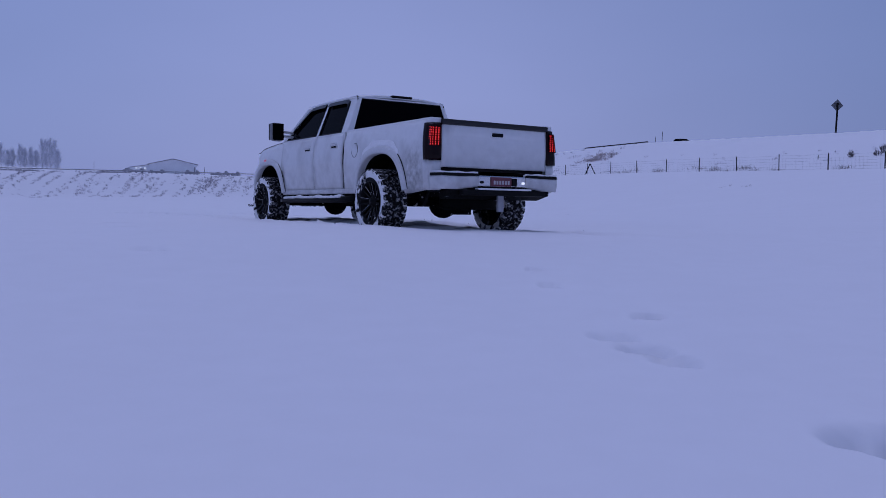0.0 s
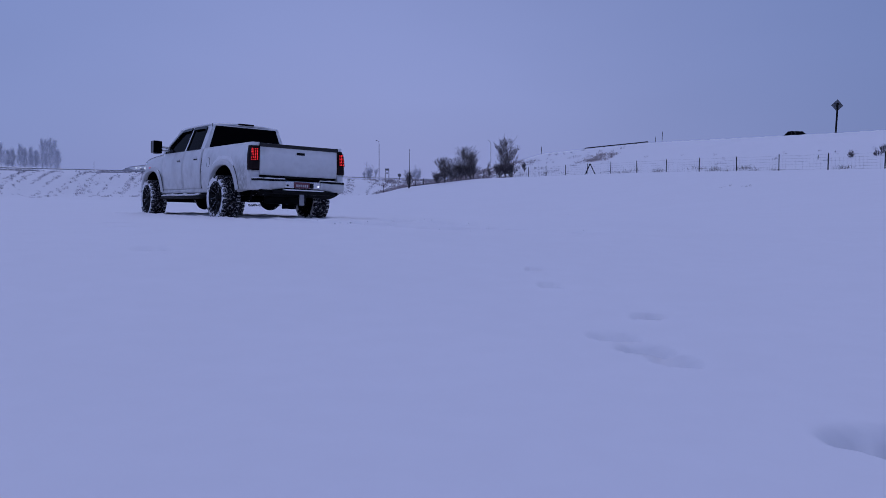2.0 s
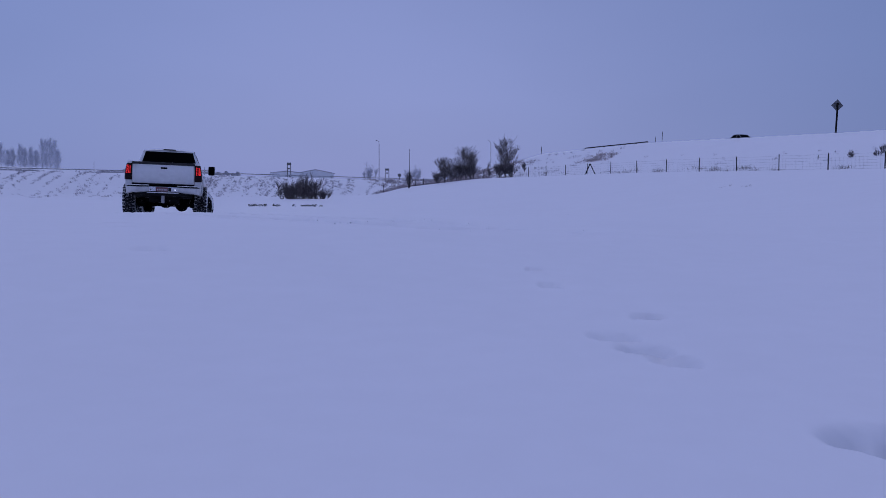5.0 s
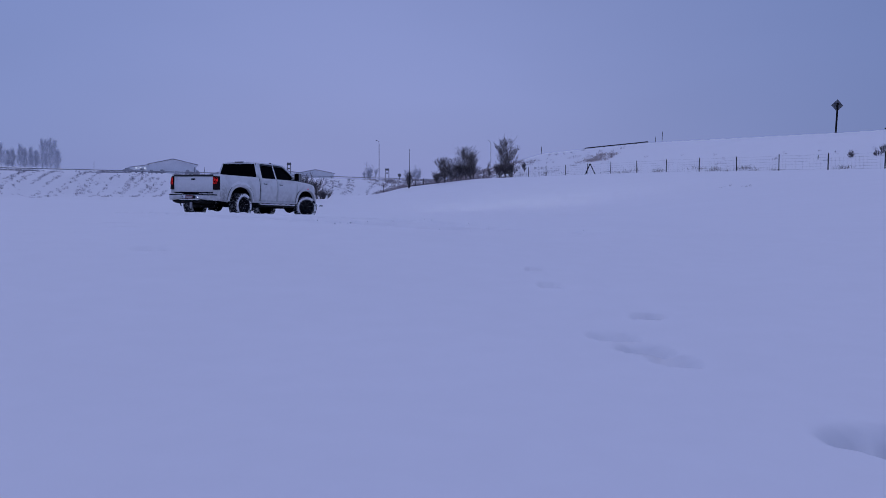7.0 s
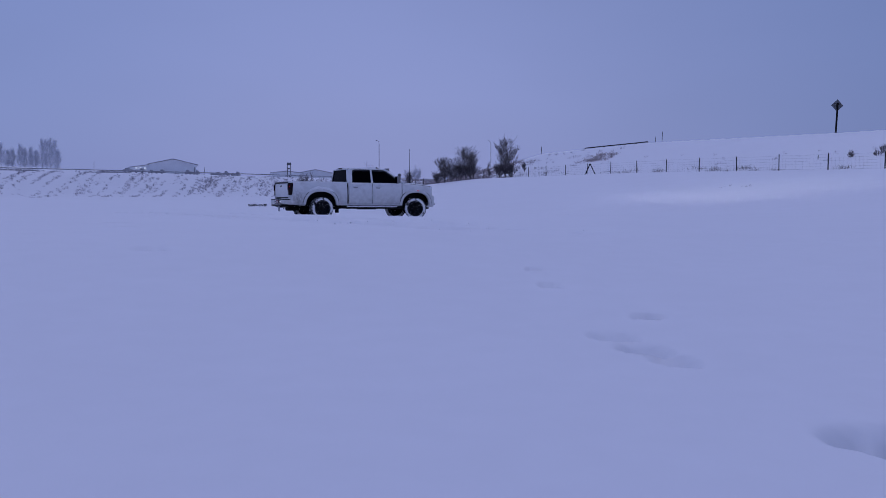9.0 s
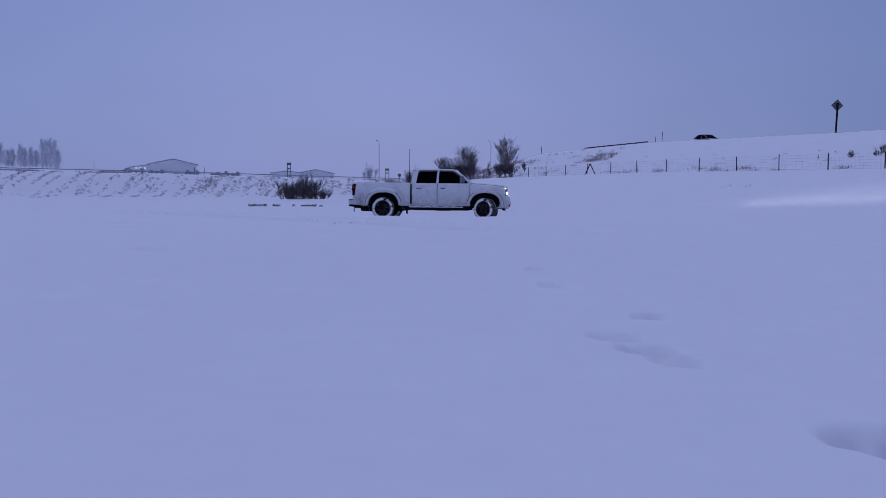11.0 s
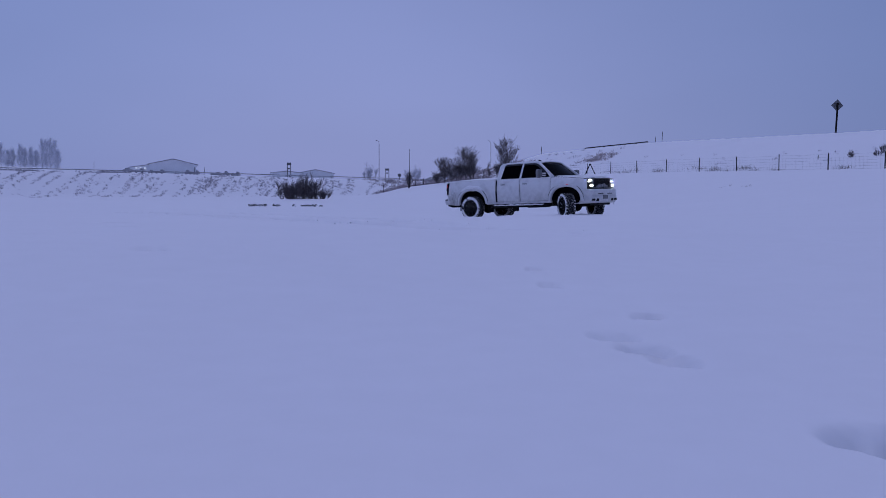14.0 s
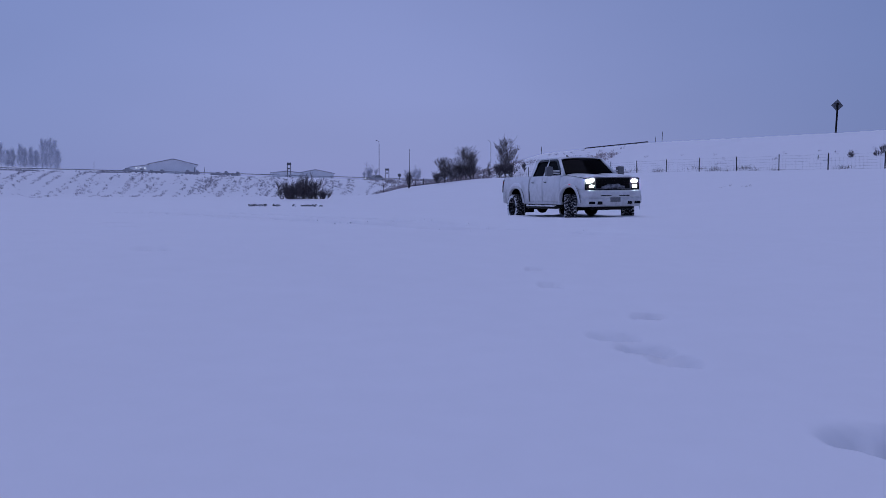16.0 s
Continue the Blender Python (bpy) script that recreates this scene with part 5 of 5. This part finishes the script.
        tube(bm, [(a[0] - 0.002, a[1], a[2]), (b[0] - 0.002, b[1], b[2])], 0.012, 5)
    part("window_seal", bm, M_BLACK, rw)
    for side in (1, -1):
        bm = bmesh.new()
        tube(bm, [(1.112, side * 0.718, 1.89), (1.114, side * 0.712, 1.925), (1.13, side * 0.705, 1.944), (1.19, side * 0.69, 1.968)], 0.010, 5)
        part("roof_seam", bm, M_BLACK, T, "black roof seam")
    bm = bmesh.new()

    def roof(u, v):
        x, y = 1.12 + 1.66 * u, -0.715 + 1.43 * v
        e = abs(2 * v - 1)
        z = 1.968 + 0.055 * (1 - e ** 3.0) - 0.035 * max(0, (u - 0.75) / 0.25) ** 2 - 0.035 * max(0, (0.10 - u) / 0.10) ** 2
        return (x - 0.0 + 0.03 * (e ** 2) * (u - 0.5), y * (1 - 0.03 * u), z)
    sheet(bm, roof, 24, 20)
    bmesh.ops.recalc_face_normals(bm, faces=bm.faces[:])
    part("roof", bm, M_PAINT, T, "white roof dusted with snow", True, 0.03)
    bm = bmesh.new()
    box(bm, 1.10, 1.20, -0.17, 0.17, 1.978, 2.012, 0.012)
    part("third_brake_lamp", bm, M_BLACK, T, "dark smoked brake lamp on the roof edge")
    for yy in (-0.33,):
        bm = bmesh.new()
        prism(bm, [(2.45, 2.0), (2.60, 2.0), (2.50, 2.055), (2.47, 2.06)], yy - 0.012, yy + 0.012)
        part("roof_aerial", bm, M_BLACK, T, "small black roof fin")
    # windscreen
    bm = bmesh.new()

    def screen(u, v):
        y = -1 + 2 * u
        bow = 0.10 * (1 - y * y)
        x = 3.30 - 0.60 * v + bow
        z = 1.455 + 0.485 * v
        return (x, y * (0.83 - 0.155 * v), z)
    sheet(bm, screen, 20, 8)
    bmesh.ops.recalc_face_normals(bm, faces=bm.faces[:])
    part("windscreen", bm, M_GLASS, T, "dark windscreen", True, 0.01)
    for side in (1, -1):
        bm = bmesh.new()
        tube(bm, [(3.36, side * 0.865, 1.44), (3.03, side * 0.775, 1.70), (2.74, side * 0.695, 1.925)], [0.05, 0.045, 0.045], 8)
        part("windscreen_pillar", bm, M_PAINT, T, "", True)
    bm = bmesh.new()
    box(bm, 3.28, 3.48, -0.80, 0.80, 1.405, 1.445, 0.015)
    part("cowl", bm, M_BLACK, T)
    # hood
    bm = bmesh.new()

    def hood(u, v):
        y = -1 + 2 * v
        x = 3.36 + 1.30 * u - 0.075 * y * y * u
        z = 1.455 - 0.085 * u ** 1.6 - 0.045 * max(0, (u - 0.9) / 0.1) ** 2 + 0.028 * math.exp(-((abs(y) - 0.52) / 0.22) ** 2) - 0.055 * max(0, (abs(y) - 0.75) / 0.25) ** 2
        return (x, y * (0.905 - 0.05 * u), z)
    sheet(bm, hood, 26, 30)
    bmesh.ops.recalc_face_normals(bm, faces=bm.faces[:])
    part("hood", bm, M_PAINT, T, "white domed hood", True, 0.02)
    # front: grille, surrounds, bumper
    bm = bmesh.new()
    box(bm, 4.50, 4.655, -0.553, 0.553, 0.98, 1.34, 0.02)
    box(bm, 4.50, 4.655, -0.86, 0.86, 0.98, 1.165, 0.02)
    part("front_panel", bm, M_BLACK, T)
    bm = bmesh.new()
    for k in range(7):
        z = 1.035 + 0.043 * k
        box(bm, 4.655, 4.69, -0.53, 0.53, z, z + 0.014)
    gr = part("grille", bm, M_BLACK, T, "black billet grille crusted with snow")
    bm = bmesh.new()
    for y0, y1, z0, z1 in ((-0.56, 0.56, 1.318, 1.345), (-0.56, 0.56, 1.005, 1.03), (-0.57, -0.54, 1.01, 1.34), (0.54, 0.57, 1.01, 1.34)):
        box(bm, 4.65, 4.70, y0, y1, z0, z1, 0.008)
    part("grille_surround", bm, M_SIGNBACK, gr)
    bm = bmesh.new()

    def lump(u, v):
        a, r = 2 * math.pi * u, v
        rise = math.sin(a)
        return (4.700 - 0.02 * r * r, 0.36 * r * math.cos(a) * (1 + 0.06 * math.sin(5 * a)), 1.045 + r * rise * (0.105 if rise > 0 else 0.03) * (1 + 0.2 * math.sin(7 * a)))
    sheet(bm, lump, 24, 5)
    part("snow_crust", bm, M_SNOWDUST, gr, "snow dusted over the grille centre", True, 0.02)
    bm = bmesh.new()
    sec = [(0.0, 0.985), (0.085, 0.975), (0.115, 0.94), (0.12, 0.80), (0.10, 0.785), (0.10, 0.76), (0.12, 0.745), (0.115, 0.64), (0.06, 0.535), (-0.05, 0.515)]

    def bump(u, v):
        y = -1 + 2 * u
        k = min(int(v * 9), 8)
        t = v * 9 - k
        o, z = (sec[k][i] * (1 - t) + sec[k + 1][i] * t for i in (0, 1))
        bend = 0.04 * y * y + 0.33 * max(0, (abs(y) - 0.78) / 0.22) ** 2
        return (4.70 + o - bend, 0.985 * y * (1 - 0.0 * v), z)
    sheet(bm, bump, 44, 18)
    bmesh.ops.recalc_face_normals(bm, faces=bm.faces[:])
    fb = part("front_bumper", bm, M_PAINT, T, "white front bumper with dark slots", True, 0.03)
    for y0, y1, z0, z1, nm in ((-0.45, -0.12, 0.815, 0.842, "bumper_slot"), (0.12, 0.45, 0.815, 0.842, "bumper_slot"), (-0.80, -0.62, 0.60, 0.67, "fog_recess"), (0.62, 0.80, 0.60, 0.67, "fog_recess"), (-0.54, -0.40, 0.585, 0.67, "tow_hook_recess"), (0.40, 0.54, 0.585, 0.67, "tow_hook_recess")):
        bm = bmesh.new()
        yc = (y0 + y1) / 2 / 0.985
        xf = 4.70 + 0.115 - 0.04 * yc * yc - 0.33 * max(0, (abs(yc) - 0.78) / 0.22) ** 2
        box(bm, xf - 0.05, xf + 0.008, y0, y1, z0, z1, 0.008)
        part(nm, bm, M_BLACK, fb)
    bm = bmesh.new()
    box(bm, 4.81, 4.83, -0.155, 0.155, 0.65, 0.775, 0.005)
    part("number_plate", bm, M_SIGNBACK, fb, "pale worn front plate")
    bm = bmesh.new()
    box(bm, 4.52, 4.62, -0.66, 0.66, 0.45, 0.54, 0.02)
    part("air_dam", bm, M_BLACK, T)
    bm = bmesh.new()
    tube(bm, [(4.62, 0.88, 0.53), (4.62, 0.88, 0.42)], [0.02, 0.004], 6)
    part("icicle", bm, M_SNOWCAP, T, "dirty icicle under the bumper")
    # rear bumper
    for side in (1, -1):
        def cap_at(u, z, proud=0.0):
            y = 0.36 + 0.59 * u
            turn = max(0, (u - 0.80) / 0.20)
            z -= 0.032
            v = (z - 0.655 + 0.032) / 0.195
            low = 0.035 * max(0, 1 - u * 2.4) * (1 - min(1, v))
            return (-1.370 - proud + 0.33 * turn ** 2.2 + 0.018 * (2 * v - 1) ** 2, side * (y + proud * turn), z + low)
        bm = bmesh.new()
        sheet(bm, lambda u, v: cap_at(u, 0.645 + 0.158 * v), 28, 8)
        bmesh.ops.recalc_face_normals(bm, faces=bm.faces[:])
        rb = part("rear_bumper_end", bm, M_PAINT, T, "white painted bumper end", True, 0.03)
        bm = bmesh.new()
        sheet(bm, lambda u, v: cap_at(u * 0.985, 0.802 + 0.034 * v, 0.006), 28, 3)
        bmesh.ops.recalc_face_normals(bm, faces=bm.faces[:])
        part("step_pad", bm, M_BLACK, rb, "black rubber step pad", True, 0.03)
        bm = bmesh.new()
        sheet(bm, lambda u, v: cap_at(u * 0.97, 0.836 + 0.022 * v * (0.6 + 0.5 * abs(math.sin(7 * u + side))), -0.004), 28, 3)
        bmesh.ops.recalc_face_normals(bm, faces=bm.faces[:])
        part("snow_crust", bm, M_SNOWCAP, rb, "snow lying on the bumper", True, 0.06)
        bm = bmesh.new()
        lathe(bm, [(0.016, -1.352), (0.016, -1.375), (0.001, -1.377)], 12, 'X', (0, side * 0.31, 0.705))
        part("bumper_lamp", bm, M_PLATELAMP if side < 0 else M_BLACK, rb)
    bm = bmesh.new()
    box(bm, -1.355, -1.22, -0.37, 0.37, 0.655, 0.785, 0.015)
    cb = part("rear_bumper_centre", bm, M_CHROME, T, "chrome bumper centre with plate recess")
    bm = bmesh.new()
    box(bm, -1.42, -1.30, -0.40, 0.40, 0.612, 0.634, 0.010)
    part("centre_step", bm, M_SNOWCAP, cb, "snow-covered bumper step")
    bm = bmesh.new()
    box(bm, -1.415, -1.28, -0.62, 0.62, 0.548, 0.610, 0.010)
    part("step_base", bm, M_BLACK, cb)
    bm = bmesh.new()
    box(bm, -1.370, -1.357, -0.125, 0.18, 0.66, 0.77, 0.004)
    plate = part("number_plate", bm, M_PLATE, cb, "red and white rear plate")
    bm = bmesh.new()
    for k in range(6):
        box(bm, -1.374, -1.369, 0.145 - 0.042 * k - 0.026, 0.145 - 0.042 * k, 0.682, 0.728)
    part("plate_bars", bm, M_PLATE_BAR, plate)
    bm = bmesh.new()
    box(bm, -1.377, -1.358, -0.205, -0.135, 0.665, 0.76, 0.006)
    part("plug_socket", bm, M_BLACK, cb)
    bm = bmesh.new()
    prism(bm, [(-1.33, 0.56), (-1.10, 0.50), (-1.05, 0.69), (-1.34, 0.66)], -0.74, 0.74)
    part("bumper_underside", bm, M_UNDER, T)
    for side in (1, -1):
        bm = bmesh.new()
        box(bm, -1.16, -1.05, side * 0.76, side * 0.88, 0.58, 0.80, 0.02)
        part("bumper_bracket", bm, M_UNDER, T)
    # running gear
    bm = bmesh.new()
    for side in (1, -1):
        box(bm, -1.15, 4.6, side * 0.37, side * 0.47, 0.53, 0.76, 0.01)
    for x in (-1.0, -0.3, 0.9, 2.0, 3.0, 4.4):
        box(bm, x, x + 0.09, -0.4, 0.4, 0.62, 0.74)
    part("chassis", bm, M_UNDER, T, "black ladder frame spattered with snow")
    bm = bmesh.new()
    box(bm, 1.1, 4.55, -0.85, 0.85, 0.62, 0.66)
    box(bm, 3.3, 4.5, -0.5, 0.5, 0.66, 1.25)
    box(bm, 1.12, 3.3, -0.90, 0.90, 0.66, 0.70)
    part("floor_pan", bm, M_BLACK, T)
    bm = bmesh.new()
    box(bm, 1.15, 3.2, -0.80, 0.80, 1.0, 1.40)
    part("cabin_interior", bm, M_BLACK, T, "dark cabin interior")
    for x, off in ((0.0, 0.0), (WHEELBASE, -0.25)):
        bm = bmesh.new()
        tube(bm, [(x, -0.86, HUB_Z), (x, 0.86, HUB_Z)], 0.06, 10)
        ax = part("axle", bm, M_UNDER, T, "", True)
        bm = bmesh.new()
        bmesh.ops.create_uvsphere(bm, u_segments=16, v_segments=10, radius=0.19, matrix=Matrix.Translation((x - 0.03, off, HUB_Z - 0.02)) @ Matrix.Diagonal((1, 1.05, 1, 1)))
        part("differential", bm, M_UNDER, ax, "round differential housing", True)
    bm = bmesh.new()
    tube(bm, [(0.15, 0, 0.52), (1.9, 0, 0.66), (2.4, 0, 0.68)], 0.045, 10)
    part("drive_shaft", bm, M_UNDER, T, "", True)
    bm = bmesh.new()
    prism(bm, [(1.9, 0.42), (2.5, 0.42), (2.6, 0.65), (1.8, 0.65)], -0.25, 0.25)
    part("transfer_case", bm, M_UNDER, T)
    for side in (1, -1):
        bm = bmesh.new()
        for k in range(3):
            h = 0.58 + 0.014 * k
            tube(bm, [(-0.72 + 0.12 * k, side * 0.55, h + 0.10), (0, side * 0.55, h - 0.02), (0.72 - 0.12 * k, side * 0.55, h + 0.08)], 0.028, 5)
        part("leaf_spring", bm, M_UNDER, T)
        bm = bmesh.new()
        tube(bm, [(-0.18, side * 0.45, 0.42), (-0.30, side * 0.40, 0.86)], [0.035, 0.05], 8)
        part("shock_absorber", bm, M_UNDER, T, "", True)
        bm = bmesh.new()
        tube(bm, [(3.75, side * 0.62, 0.45), (3.80, side * 0.52, 0.92)], [0.04, 0.05], 8)
        part("shock_absorber", bm, M_UNDER, T, "", True)
    bm = bmesh.new()
    tube(bm, [(2.2, -0.42, 0.60), (0.5, -0.50, 0.62), (-0.1, -0.55, 0.78), (-0.6, -0.58, 0.62), (-1.0, -0.66, 0.58)], 0.045, 8)
    part("exhaust_pipe", bm, M_UNDER, T, "", True)
    bm = bmesh.new()
    box(bm, -1.33, -1.29, -0.042, 0.042, 0.35, 0.55, 0.008)
    part("tow_hitch", bm, M_STEEL, T, "dull steel drop hitch")
    bm = bmesh.new()
    box(bm, -1.29, -0.95, -0.04, 0.04, 0.49, 0.56, 0.008)
    part("hitch_receiver", bm, M_UNDER, T)
    bm = bmesh.new()
    lathe(bm, [(0.12, 0.43), (0.20, 0.40), (0.34, 0.375), (0.385, 0.40), (0.395, 0.47), (0.385, 0.54), (0.33, 0.57), (0.20, 0.55)], 32, 'Z', (-0.66, 0.0, 0.0))
    part("spare_wheel", bm, M_UNDER, T, "spare tyre slung under the bed", True)
    for side in (1, -1):
        bm = bmesh.new()
        box(bm, 0.66, 0.69, side * 0.62, side * 0.94, 0.30, 0.60, 0.008)
        part("mud_flap", bm, M_UNDER, T, "short black mud flap behind the cab")
        bm = bmesh.new()
        tube(bm, [(0.1, side * 0.62, 0.40), (1.35, side * 0.45, 0.52)], 0.032, 6)
        part("traction_bar", bm, M_UNDER, T)
    wheels = [make_wheel(T, x, s) for x in (0.0, WHEELBASE) for s in (1, -1)]
    return T, wheels


TRUCK, WHEELS = make_pickup()


# ---- cars on the hill lane ----
def make_car(label, paint, tall=1.46, long=4.6, estate=False, glass=None):
    ob = thing("car", pose(0, 0, 0), label, "car", "cars on the hill lane")
    h = long / 2
    bm = bmesh.new()

    def hull(u, v):
        x = -h + long * u
        top = 0.60 + 0.32 * (1 - abs(2 * u - 1) ** 3.2)
        a = math.pi * v
        w = 0.86 * (1 - 0.18 * abs(2 * u - 1) ** 4)
        y = w * math.copysign(abs(math.cos(a)) ** 0.35, math.cos(a))
        return (x, y, 0.25 + (top - 0.25) * math.sin(a) ** 0.4 if 0 < v < 1 else 0.25)
    sheet(bm, hull, 28, 16)
    bmesh.ops.recalc_face_normals(bm, faces=bm.faces[:])
    part("body", bm, paint, ob, "", True)
    back = -h * 0.92 if estate else -h * 0.72
    top = [(h * 0.42, 0.90), (h * 0.26, 1.10), (h * 0.08, tall - 0.05), (-h * 0.12, tall), (back * 0.62, tall - 0.05), (back * 0.86, 1.12), (back, 0.90)]
    bm = bmesh.new()
    rows = []
    for s in (1, -1):
        rows.append([bm.verts.new((x, s * (0.80 - 0.22 * (z - 0.90) / 0.55), z)) for x, z in top])
    for k in range(len(top) - 1):
        bm.faces.new((rows[0][k], rows[0][k + 1], rows[1][k + 1], rows[1][k]))
    bm.faces.new(rows[0])
    bm.faces.new(rows[1][::-1])
    part("window_band", bm, glass or M_GLASS, ob, "dark car windows")
    bm = bmesh.new()
    box(bm, back * 0.62, h * 0.08, -0.59, 0.59, tall - 0.05, tall + 0.015, 0.02)
    part("roof", bm, M_SNOWCAP if estate else paint, ob)
    for s in (1, -1):
        for x0, x1 in ((h * 0.40, h * 0.08), (-h * 0.08, -h * 0.10), (back, back * 0.62)):
            bm = bmesh.new()
            tube(bm, [(x0, s * 0.80, 0.90), (x1, s * 0.60, tall - 0.04)], 0.035, 5)
            part("pillar", bm, paint, ob)
        for x in (h * 0.62, -h * 0.60):
            bm = bmesh.new()
            lathe(bm, [(0.001, s * 0.66), (0.31, s * 0.68), (0.32, s * 0.80), (0.20, s * 0.86), (0.001, s * 0.86)], 16, 'Y', (x, 0, 0.32))
            part("wheel", bm, M_BLACK, ob, "", True)
        bm = bmesh.new()
        box(bm, h * 0.90, h * 0.955, s * 0.50, s * 0.66, 0.64, 0.71, 0.02)
        part("head_lamp", bm, M_CARLAMP, ob, "lit headlamp")
    return ob


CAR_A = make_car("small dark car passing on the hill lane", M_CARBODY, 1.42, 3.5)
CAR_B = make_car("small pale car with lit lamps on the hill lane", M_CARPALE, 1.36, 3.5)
CAR_C = make_car("silver saloon car with lit lamps on the hill lane", M_CARPALE, 1.40, 4.7)

CAR_D = make_car("small pale silver car passing on the far main road", M_CARPALE, 1.36, 4.5, glass=M_MIRROR)
tagged(CAR_D, "small pale silver car passing on the far main road", "car")

# ---- movement ----
# seconds, x, y, z, heading, roll and pitch of the truck
DRIVE = [
    (0.0, -0.02, 11.20, -0.336, 122.8, 0.4, -0.5),
    (0.5, -0.68, 12.37, -0.323, 124.3, 0.7, -0.7),
    (1.0, -1.51, 13.61, -0.294, 125.5, 1.1, -0.6),
    (1.5, -2.45, 14.89, -0.258, 126.7, 1.4, -0.4),
    (2.0, -3.40, 16.15, -0.226, 128.0, 1.4, -0.4),
    (2.5, -4.29, 17.31, -0.202, 129.0, 1.2, -0.4),
    (3.0, -5.09, 18.37, -0.182, 128.9, 1.1, -0.3),
    (3.5, -5.85, 19.44, -0.163, 126.9, 1.2, -0.0),
    (4.0, -6.62, 20.61, -0.148, 122.0, 1.5, 0.5),
    (4.5, -7.31, 21.92, -0.145, 114.4, 1.8, 1.0),
    (5.0, -7.81, 23.30, -0.155, 105.0, 1.8, 1.3),
    (5.5, -8.08, 24.65, -0.175, 94.7, 1.5, 1.4),
    (6.0, -8.13, 25.89, -0.201, 84.5, 1.2, 1.3),
    (6.5, -7.98, 26.97, -0.227, 75.0, 1.0, 1.0),
    (7.0, -7.62, 27.94, -0.249, 66.2, 0.9, 0.6),
    (7.5, -7.08, 28.86, -0.268, 57.3, 1.0, 0.2),
    (8.0, -6.41, 29.78, -0.286, 47.9, 1.0, -0.1),
    (8.5, -5.68, 30.65, -0.306, 37.9, 0.8, -0.3),
    (9.0, -4.95, 31.42, -0.325, 28.2, 0.4, -0.2),
    (9.5, -4.28, 32.04, -0.337, 19.5, -0.2, -0.1),
    (10.0, -3.64, 32.46, -0.341, 11.4, -0.7, 0.2),
    (10.5, -2.96, 32.64, -0.342, 3.2, -1.0, 0.4),
    (11.0, -2.20, 32.57, -0.341, -5.5, -1.1, 0.4),
    (11.5, -1.37, 32.29, -0.343, -14.3, -1.0, 0.2),
    (12.0, -0.58, 31.87, -0.344, -21.1, -0.7, -0.1),
    (12.5, 0.08, 31.43, -0.340, -25.1, -0.3, -0.6),
    (13.0, 0.64, 31.03, -0.328, -28.4, 0.2, -1.0),
    (13.5, 1.16, 30.69, -0.309, -33.4, 1.0, -1.1),
    (14.0, 1.70, 30.40, -0.285, -40.4, 1.8, -1.1),
    (14.5, 2.24, 30.10, -0.262, -48.1, 2.5, -0.8),
    (15.0, 2.77, 29.70, -0.246, -55.8, 2.6, -0.3),
    (15.5, 3.21, 29.06, -0.243, -63.8, 2.2, 0.3),
    (16.0, 3.34, 27.72, -0.266, -72.1, 1.3, 1.0),
]


def truck_rows():
    return [(t, pose(x, y, z + EZ, roll, pitch, yaw)) for t, x, y, z, yaw, roll, pitch in DRIVE]


def motions():
    walk(TRUCK, truck_rows())
    # wheels roll by the way covered, the front ones steer with the bend of the path
    ts = np.array([r[0] for r in DRIVE])
    xs, ys = (np.array([r[k] for r in DRIVE]) for k in (1, 2))
    fine = np.arange(0, 16.01, 0.1)
    px, py = np.interp(fine, ts, xs), np.interp(fine, ts, ys)
    way = np.concatenate([[0], np.cumsum(np.hypot(np.diff(px), np.diff(py)))])
    steer = np.interp(fine, [0, 2.5, 3.2, 4.2, 6.3, 9, 11.3, 12.5, 14.5, 16], [0, -2, -10, -26, -32, -30, -28, -33, -36, -27])
    for k, w in enumerate(WHEELS):
        base = w.location.copy()
        rows = []
        for i in range(len(fine)):
            turn = steer[i] if k >= 2 else 0.0
            rows.append((float(fine[i]), pose(*base, 0, 0, turn) @ pose(0, 0, 0, 0, math.degrees(way[i] / TYRE_R), 0)))
        walk(w, rows)
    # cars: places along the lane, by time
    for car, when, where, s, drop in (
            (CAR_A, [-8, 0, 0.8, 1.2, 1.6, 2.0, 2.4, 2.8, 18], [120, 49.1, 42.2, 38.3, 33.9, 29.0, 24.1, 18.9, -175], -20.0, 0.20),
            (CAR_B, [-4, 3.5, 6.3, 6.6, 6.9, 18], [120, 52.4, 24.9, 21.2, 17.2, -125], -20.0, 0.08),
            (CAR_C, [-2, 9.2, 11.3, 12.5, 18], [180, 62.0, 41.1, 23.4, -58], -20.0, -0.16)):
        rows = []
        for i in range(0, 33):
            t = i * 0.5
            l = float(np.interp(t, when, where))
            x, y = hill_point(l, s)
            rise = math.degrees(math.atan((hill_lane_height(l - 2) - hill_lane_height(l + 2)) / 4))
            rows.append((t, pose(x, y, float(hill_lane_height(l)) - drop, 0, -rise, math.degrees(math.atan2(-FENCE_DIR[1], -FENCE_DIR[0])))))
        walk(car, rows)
    rows = []
    for i in range(0, 33):
        t = i * 0.5
        x, y = road_point(float(np.interp(t, [0, 11.5, 13, 17], [108, 108, 98, 66.8])), -7.5)
        rows.append((t, pose(x, y, ground_at(x, y), 0, 0, math.degrees(math.atan2(-ROAD_DIR[1], -ROAD_DIR[0])))))
    walk(CAR_D, rows)


motions()
